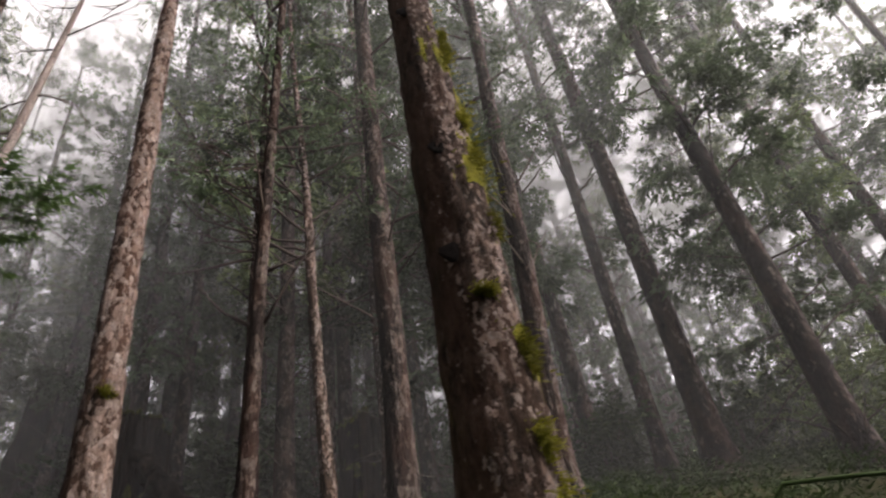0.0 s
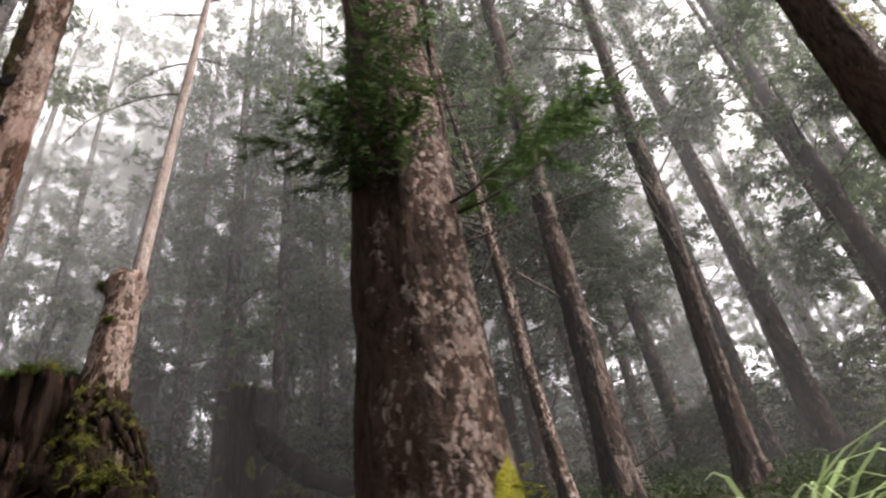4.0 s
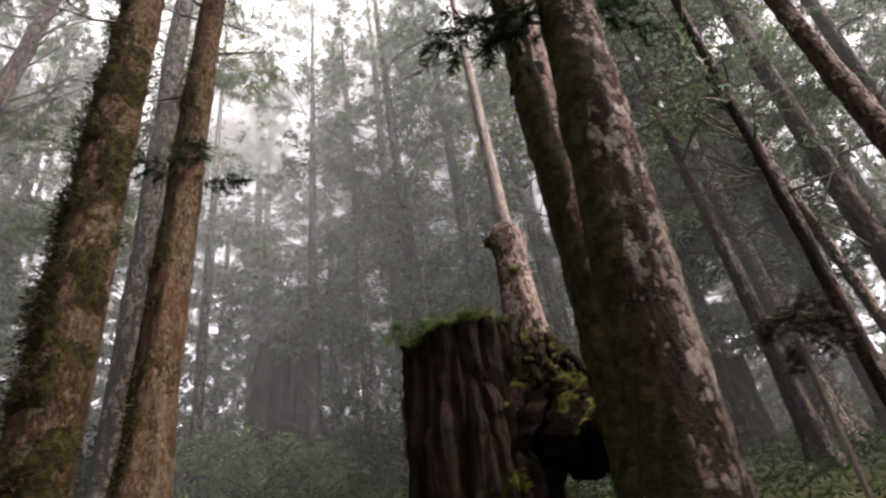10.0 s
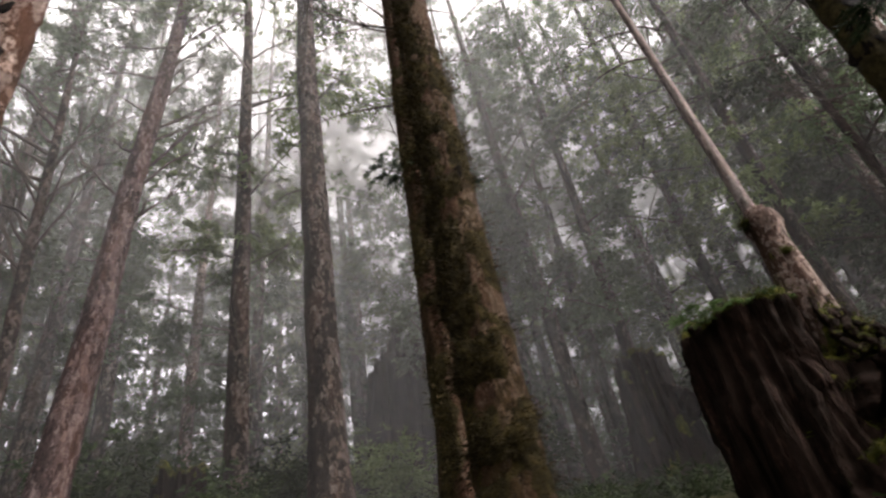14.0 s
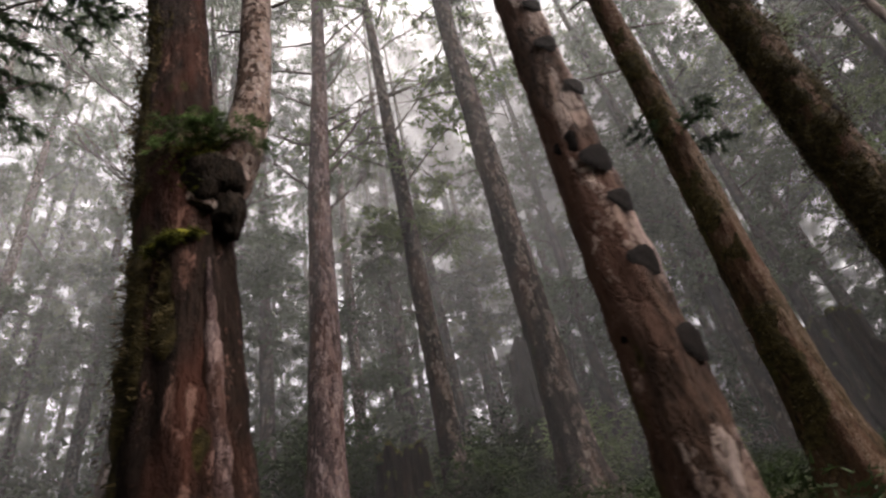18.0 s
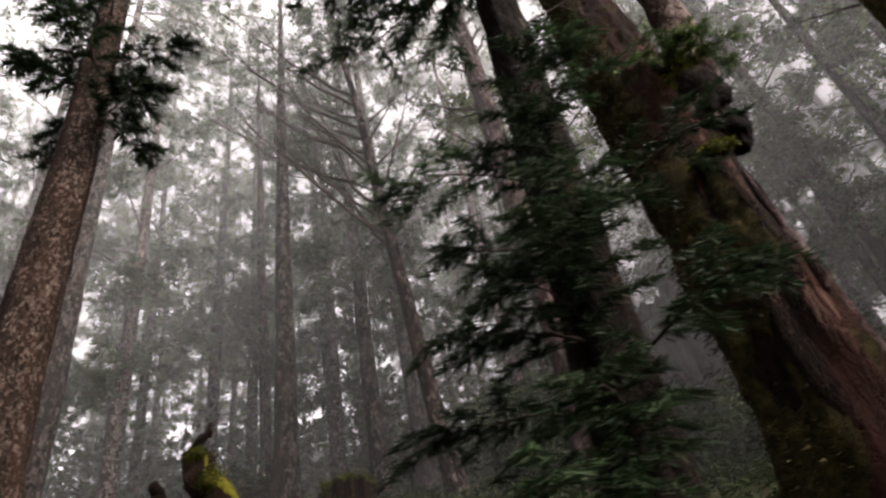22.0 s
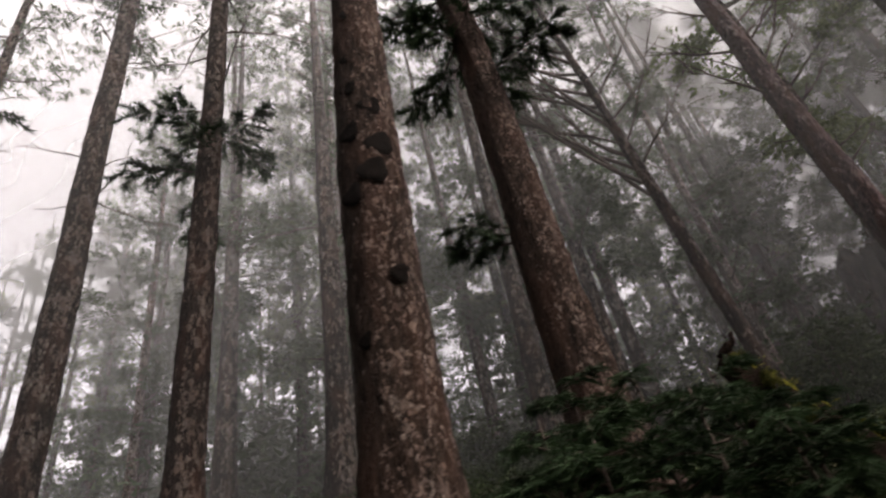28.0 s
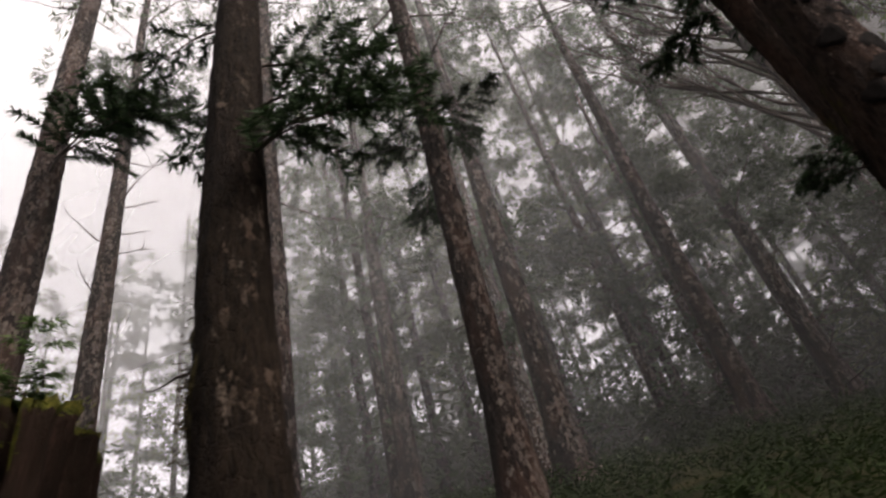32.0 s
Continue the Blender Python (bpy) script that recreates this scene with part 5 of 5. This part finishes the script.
piece("splinter", root_mesh(((-0.17, -0.05, top - 0.1), (-0.16, -0.05, top + 0.02), (-0.05, -0.05, top + 0.13)), 0.06, 0.01, 4, 7), log, label="dark splinter")
piece("splinter", root_mesh(((-0.1, -0.1, top - 0.6), (-0.35, -0.1, top - 0.35), (-0.45, -0.1, top - 0.15)), 0.08, 0.03, 6, 8), log, label="dark side stub")
moss_coat(log_body, 71, (0.75, -0.3, 0.5), 1.1, 0.03, 5.0, "bright yellow-green moss", 2, mat=MOSS_BRIGHT)
moss_on(log, 33, [((-0.12, -0.12, top - 0.08), 0.07, 0.8), ((0.0, -0.16, top - 0.3), 0.08, 1.2), ((0.1, -0.2, top - 0.55), 0.09, 1.2), ((0.2, -0.22, top - 0.8), 0.1, 1.0)], "bright yellow-green moss")

# ---- the snag on the big stump ----
base = Vector((-4.56, 4.25, 2.95))
snag = thing("broken_snag", base, "pale broken snag growing from the mossy stump", "tree", "trees of the wood")
verts, faces = [], []
for j in range(30):
    u = j / 29
    for k in range(22):
        a = 2 * math.pi * k / 22
        r = (0.22 - 0.115 * u + 0.03 * math.exp(-u * 5) + 0.05 * math.exp(-((u - 0.94) / 0.05) ** 2)) * (1 + 0.13 * noise.noise((math.cos(a) * 2.5, math.sin(a) * 2.5, u * 3)))
        verts.append((0.04 * u + r * math.cos(a), r * math.sin(a), 2.0 * u + (0.12 * noise.noise((k * 0.9, 4, 0)) if j == 29 else 0)))
faces = [(j * 22 + k, j * 22 + (k + 1) % 22, (j + 1) * 22 + (k + 1) % 22, (j + 1) * 22 + k) for j in range(29) for k in range(22)] + [tuple(range(29 * 22, 30 * 22))]
piece("trunk", mesh_of("trunk", verts, faces, BARK_PALE), snag)
pole = [Vector((-4.515 + 0.017 * (z - 4), 4.3 + 0.07 * (z - 4.3), z)) - base for z in (4.7, 5.2, 6.2, 7.3, 8.4, 10.0, 12.0)]
piece("dead_stem", mesh_of("dead_stem", *tube(pole, (0.075, 0.06, 0.055, 0.05, 0.044, 0.035, 0.015), 12), DEAD), snag, label="thin bare grey stem")
for k, (z, az, long, rise, sag) in enumerate(((7.6, 3.3, 1.5, -0.3, -1.0), (8.2, 2.9, 1.2, 0.3, -1.6), (8.3, 0.2, 1.0, -0.2, -1.2), (9.3, 3.1, 1.2, 0.4, 0.2), (9.6, 0.0, 1.2, 0.5, 0.2), (10.4, 2.8, 1.0, 0.5, 0.2))):
    bare_branch(snag, 500 + k, (-4.515 + 0.017 * (z - 4), 4.3 + 0.07 * (z - 4.3), z), az, long, rise, sag, 0.014, 3)
moss_coat(trunk_of(snag), 63, (0.2, -0.6, 0.4), 0.75, 0.03, 5.0, "green moss round the foot", 1, (0.45, 1.1), 0.7)
moss_on(snag, 41, [((0.02, -0.12, 1.5), 0.045, 0.6), ((-0.12, -0.05, 1.88), 0.055, 0.8)])

for k in range(7):
    a, far = -1.7 + 0.33 * k, 0.32 + 0.05 * (k * 5 % 4)
    pts = [(0.1 * math.cos(a), 0.1 * math.sin(a), 1.05), (0.2 * math.cos(a), 0.2 * math.sin(a), 0.8), (0.75 * far * math.cos(a), 0.75 * far * math.sin(a), 0.62), (far * math.cos(a + 0.2), far * math.sin(a + 0.2), 0.38), (1.25 * far * math.cos(a + 0.3), 1.25 * far * math.sin(a + 0.3), 0.15)]
    root = piece("root", root_mesh(pts, 0.05, 0.018, 40 + k, 12), snag, label="mossy root gripping the stump")
    moss_coat(root, 90 + k, (0.2, -0.3, 0.8), 0.8, 0.01, 9.0, "green moss on the root", 1)

# ---- undergrowth ----
def bush(seed, x, y, r, h, label, mat=FERN, size=0.12, n=260, name="shrub", group="shrubs"):
    """A shrub: thin stems and a crown of leaf tufts."""
    g, rnd, gen = land(x, y), random.Random(seed), np.random.default_rng(seed)
    s = thing(name, (x, y, g), label, "shrub", group)
    stems, centres, ways = [], [], []
    for k in range(9):
        az = rnd.uniform(0, 6.28)
        line = bent(rnd, (0, 0, -0.05), az, h * rnd.uniform(0.7, 1.05), rnd.uniform(0.9, 1.4), rnd.uniform(-0.5, 0.1), 6)
        stems.append(tube(line, [0.014 * (1 - 0.7 * j / 6) for j in range(7)], 4))
        for _ in range(n // 9):
            q = line[rnd.randint(2, 6)]
            off = Vector((rnd.gauss(0, 0.33 * r), rnd.gauss(0, 0.33 * r), rnd.gauss(0, 0.16 * h)))
            centres.append(q + off)
            ways.append(off * 2)
    tagged(piece("stems", mesh_of("stems", *gather(stems), TWIG), s), kind="stuff")
    piece("leaves", leaf_mesh("leaves", blades(gen, centres, 9, size, 0.32, 0.05, 0.1, ways), mat), s)
    return s


def sapling(seed, x, y, h, spread, label, tiers=13):
    """A young cedar: a thin stem with flat drooping sprays."""
    g = land(x, y)
    s = thing("young_cedar", (x, y, g), label, "sapling", "young cedars")
    piece("stem", mesh_of("stem", *tube([(0, 0, -0.1), (0.02, 0, 0.4 * h), (0, 0.02, h)], (0.018, 0.013, 0.004), 6), TWIG), s)
    for k in range(tiers):
        u = k / tiers
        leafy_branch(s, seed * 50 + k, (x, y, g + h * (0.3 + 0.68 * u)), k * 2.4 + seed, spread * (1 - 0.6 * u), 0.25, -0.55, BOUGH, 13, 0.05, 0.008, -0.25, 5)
    return s


for k, (x, y, h, spread) in enumerate(((-14.5, 1.3, 1.0, 0.45), (-14.15, 1.45, 1.0, 0.4), (-13.95, 1.15, 0.95, 0.34), (-14.75, 0.95, 0.9, 0.45), (-15.0, 1.25, 0.9, 0.4), (-14.3, 1.0, 0.95, 0.45), (-14.05, 0.8, 0.85, 0.4), (-14.85, 1.6, 0.95, 0.45))):
    sapling(k + 1, x, y, h, spread, "dark young cedar with drooping sprays on the bank")
for k, (x, y, r, h, mat, size) in enumerate(((-3.9, 10.2, 0.8, 2.0, NEEDLES, 0.15), (-3.3, 10.9, 0.7, 1.6, NEEDLES, 0.15), (-12.2, 7.3, 0.55, 1.4, FERN, 0.12), (-11.9, 8.1, 0.6, 1.4, FERN, 0.12), (-8.6, 9.2, 0.7, 1.0, BROAD, 0.1), (-7.3, 8.4, 0.6, 0.8, BROAD, 0.1),
                                                 (5.6, 10.2, 1.0, 2.2, BROAD, 0.14), (6.6, 8.8, 0.9, 1.7, BROAD, 0.14), (4.6, 11.6, 1.0, 2.0, FERN, 0.14), (-9.8, 7.9, 0.5, 1.0, FERN, 0.1), (-10.6, 9.4, 0.6, 1.2, BROAD, 0.1), (-6.6, 10.4, 0.8, 1.3, FERN, 0.12),
                                                 (-9.0, 15.0, 1.4, 3.0, NEEDLES, 0.2), (-15.2, 12.2, 1.2, 2.4, NEEDLES, 0.18), (-1.6, 13.2, 1.2, 2.6, NEEDLES, 0.18), (1.8, 9.4, 0.7, 1.2, FERN, 0.12), (-17.0, 8.9, 0.6, 1.0, FERN, 0.12), (-12.0, 15.2, 1.4, 2.6, BROAD, 0.2), (-6.7, 17.0, 1.6, 3.0, BROAD, 0.2), (-10.0, 6.3, 0.4, 0.7, FERN, 0.1))):
    bush(k + 11, x, y, r, h, "dense dark green shrub on the slope" if mat is not BROAD else "light green leafy shrub on the slope", mat, size, 330)

gen, cover = np.random.default_rng(8), random.Random(8)
centres, ways = [], []
while len(centres) < 15000:
    x = cover.uniform(-26, 9)
    v = 0.9 + 13 * cover.random() ** 1.25
    y = path_y(x) + v
    if noise.noise((x * 0.7, y * 0.7, 9)) > -0.55:
        a = cover.uniform(0, 6.28)
        for k in range(cover.randint(2, 4)):
            a += 1.6
            q = cover.uniform(0.05, 0.2)
            centres.append((x + q * math.cos(a), y + q * math.sin(a), land(x, y) + cover.uniform(0.02, 0.22)))
            ways.append((math.cos(a), math.sin(a), 0.5))
tagged(new("undergrowth", leaf_mesh("undergrowth", blades(gen, centres, 14, 0.085, 0.24, 0.08, 0.3, ways), FERN)), "low ferns and herbs covering the slope", "undergrowth", kind="stuff")


far, ways = [], []
while len(far) < 9500:
    x, v = cover.uniform(-60, 40), 13 + 34 * cover.random()
    y = path_y(x) + v
    high = 2.2 + 5.0 * max(0, noise.noise((x * 0.25, y * 0.25, 3)))
    for k in range(5):
        far.append((x + cover.gauss(0, 0.8), y + cover.gauss(0, 0.8), land(x, y) + high * cover.random()))
        ways.append((0, 0, 0.3))
tagged(new("hillside_scrub", leaf_mesh("hillside_scrub", blades(gen, far, 14, 0.28, 0.35, 0.35, 0.3, ways), NEEDLES)), "distant scrub on the misty hillside", "scrub", kind="stuff")


def grass(seed, x, y, n, long, label, mat=GRASS):
    """A tussock of arching blades."""
    rnd, verts, faces = random.Random(seed), [], []
    s = thing("grass_tussock", (x, y, land(x, y)), label, "grass", "grass tussocks")
    for _ in range(n):
        az, lean, size, w = rnd.uniform(0, 6.28), rnd.uniform(0.95, 1.45), long * rnd.uniform(0.55, 1.05), rnd.uniform(0.008, 0.017)
        p = Vector((rnd.gauss(0, 0.1), rnd.gauss(0, 0.06), 0))
        side = Vector((-math.sin(az), math.cos(az), 0))
        n0 = len(verts)
        for k in range(8):
            u = k / 7
            verts += [p + side * w * (1 - u ** 2 + 0.03), p - side * w * (1 - u ** 2 + 0.03)]
            p = p + Vector((math.cos(az) * math.cos(lean), math.sin(az) * math.cos(lean), math.sin(lean))) * size / 7
            lean -= rnd.uniform(0.2, 0.52)
        faces += [(n0 + 2 * k, n0 + 2 * k + 1, n0 + 2 * k + 3, n0 + 2 * k + 2) for k in range(7)]
    tagged(piece("blade_tuft", mesh_of("blade_tuft", verts, faces, mat), s), kind="stuff")
    return s


for k, (x, y, n, long) in enumerate(((-1.0, 2.5, 420, 1.38), (-0.85, 2.45, 420, 1.36), (-0.66, 2.4, 380, 1.36), (-0.42, 2.5, 230, 1.3), (-0.5, 2.3, 200, 1.35), (-1.15, 2.35, 200, 1.45), (-0.75, 2.25, 160, 1.45), (-8.1, 6.2, 40, 0.6), (-8.8, 6.6, 40, 0.6), (-10.8, 6.6, 36, 0.7), (-9.9, 5.6, 30, 0.6), (-7.0, 7.1, 30, 0.6))):
    grass(k + 3, x, y, n, long, "tussock of long arching pale green grass" if k < 7 else "small tussock of dark green grass", GRASS if k < 7 else FERN)

# withered plant on a stalk, and the guard wire at the path
g = land(-4.15, 1.55)
dry = thing("withered_fern", (-4.18, 1.55, g), "withered dark brown fern head on a thin stalk", "fern")
piece("stalk", mesh_of("stalk", *tube([(0, 0, -0.1), (0.01, 0, 0.5), (0.06, 0.02, 2.4 - g)], (0.012, 0.01, 0.008), 6), TWIG), dry)
for k in range(8):
    leafy_branch(dry, 600 + k, (-4.1, 1.57, 2.5 - 0.02 * k), k * 1.1, 0.12, 0.9, -2.8, TWIG, 8, 0.026, 0.003, -0.5, 7)
wire = thing("guard_wire", (0.4, 1.5, land(0.4, 1.5)), "thin green coated wire hoop beside the path", "wire")
piece("wire_hoop", mesh_of("wire_hoop", *tube([Vector(p) - wire.location for p in ((0.585, 1.5, land(0.5, 1.5) - 0.1), (0.59, 1.5, 1.7), (0.6, 1.5, 1.83), (0.63, 1.5, 1.86), (0.8, 1.5, 1.85), (1.1, 1.5, 1.82), (1.5, 1.5, 1.78), (1.55, 1.5, 1.7), (1.55, 1.5, land(1.55, 1.5) - 0.1))], [0.005] * 9, 6), FRESH), wire)
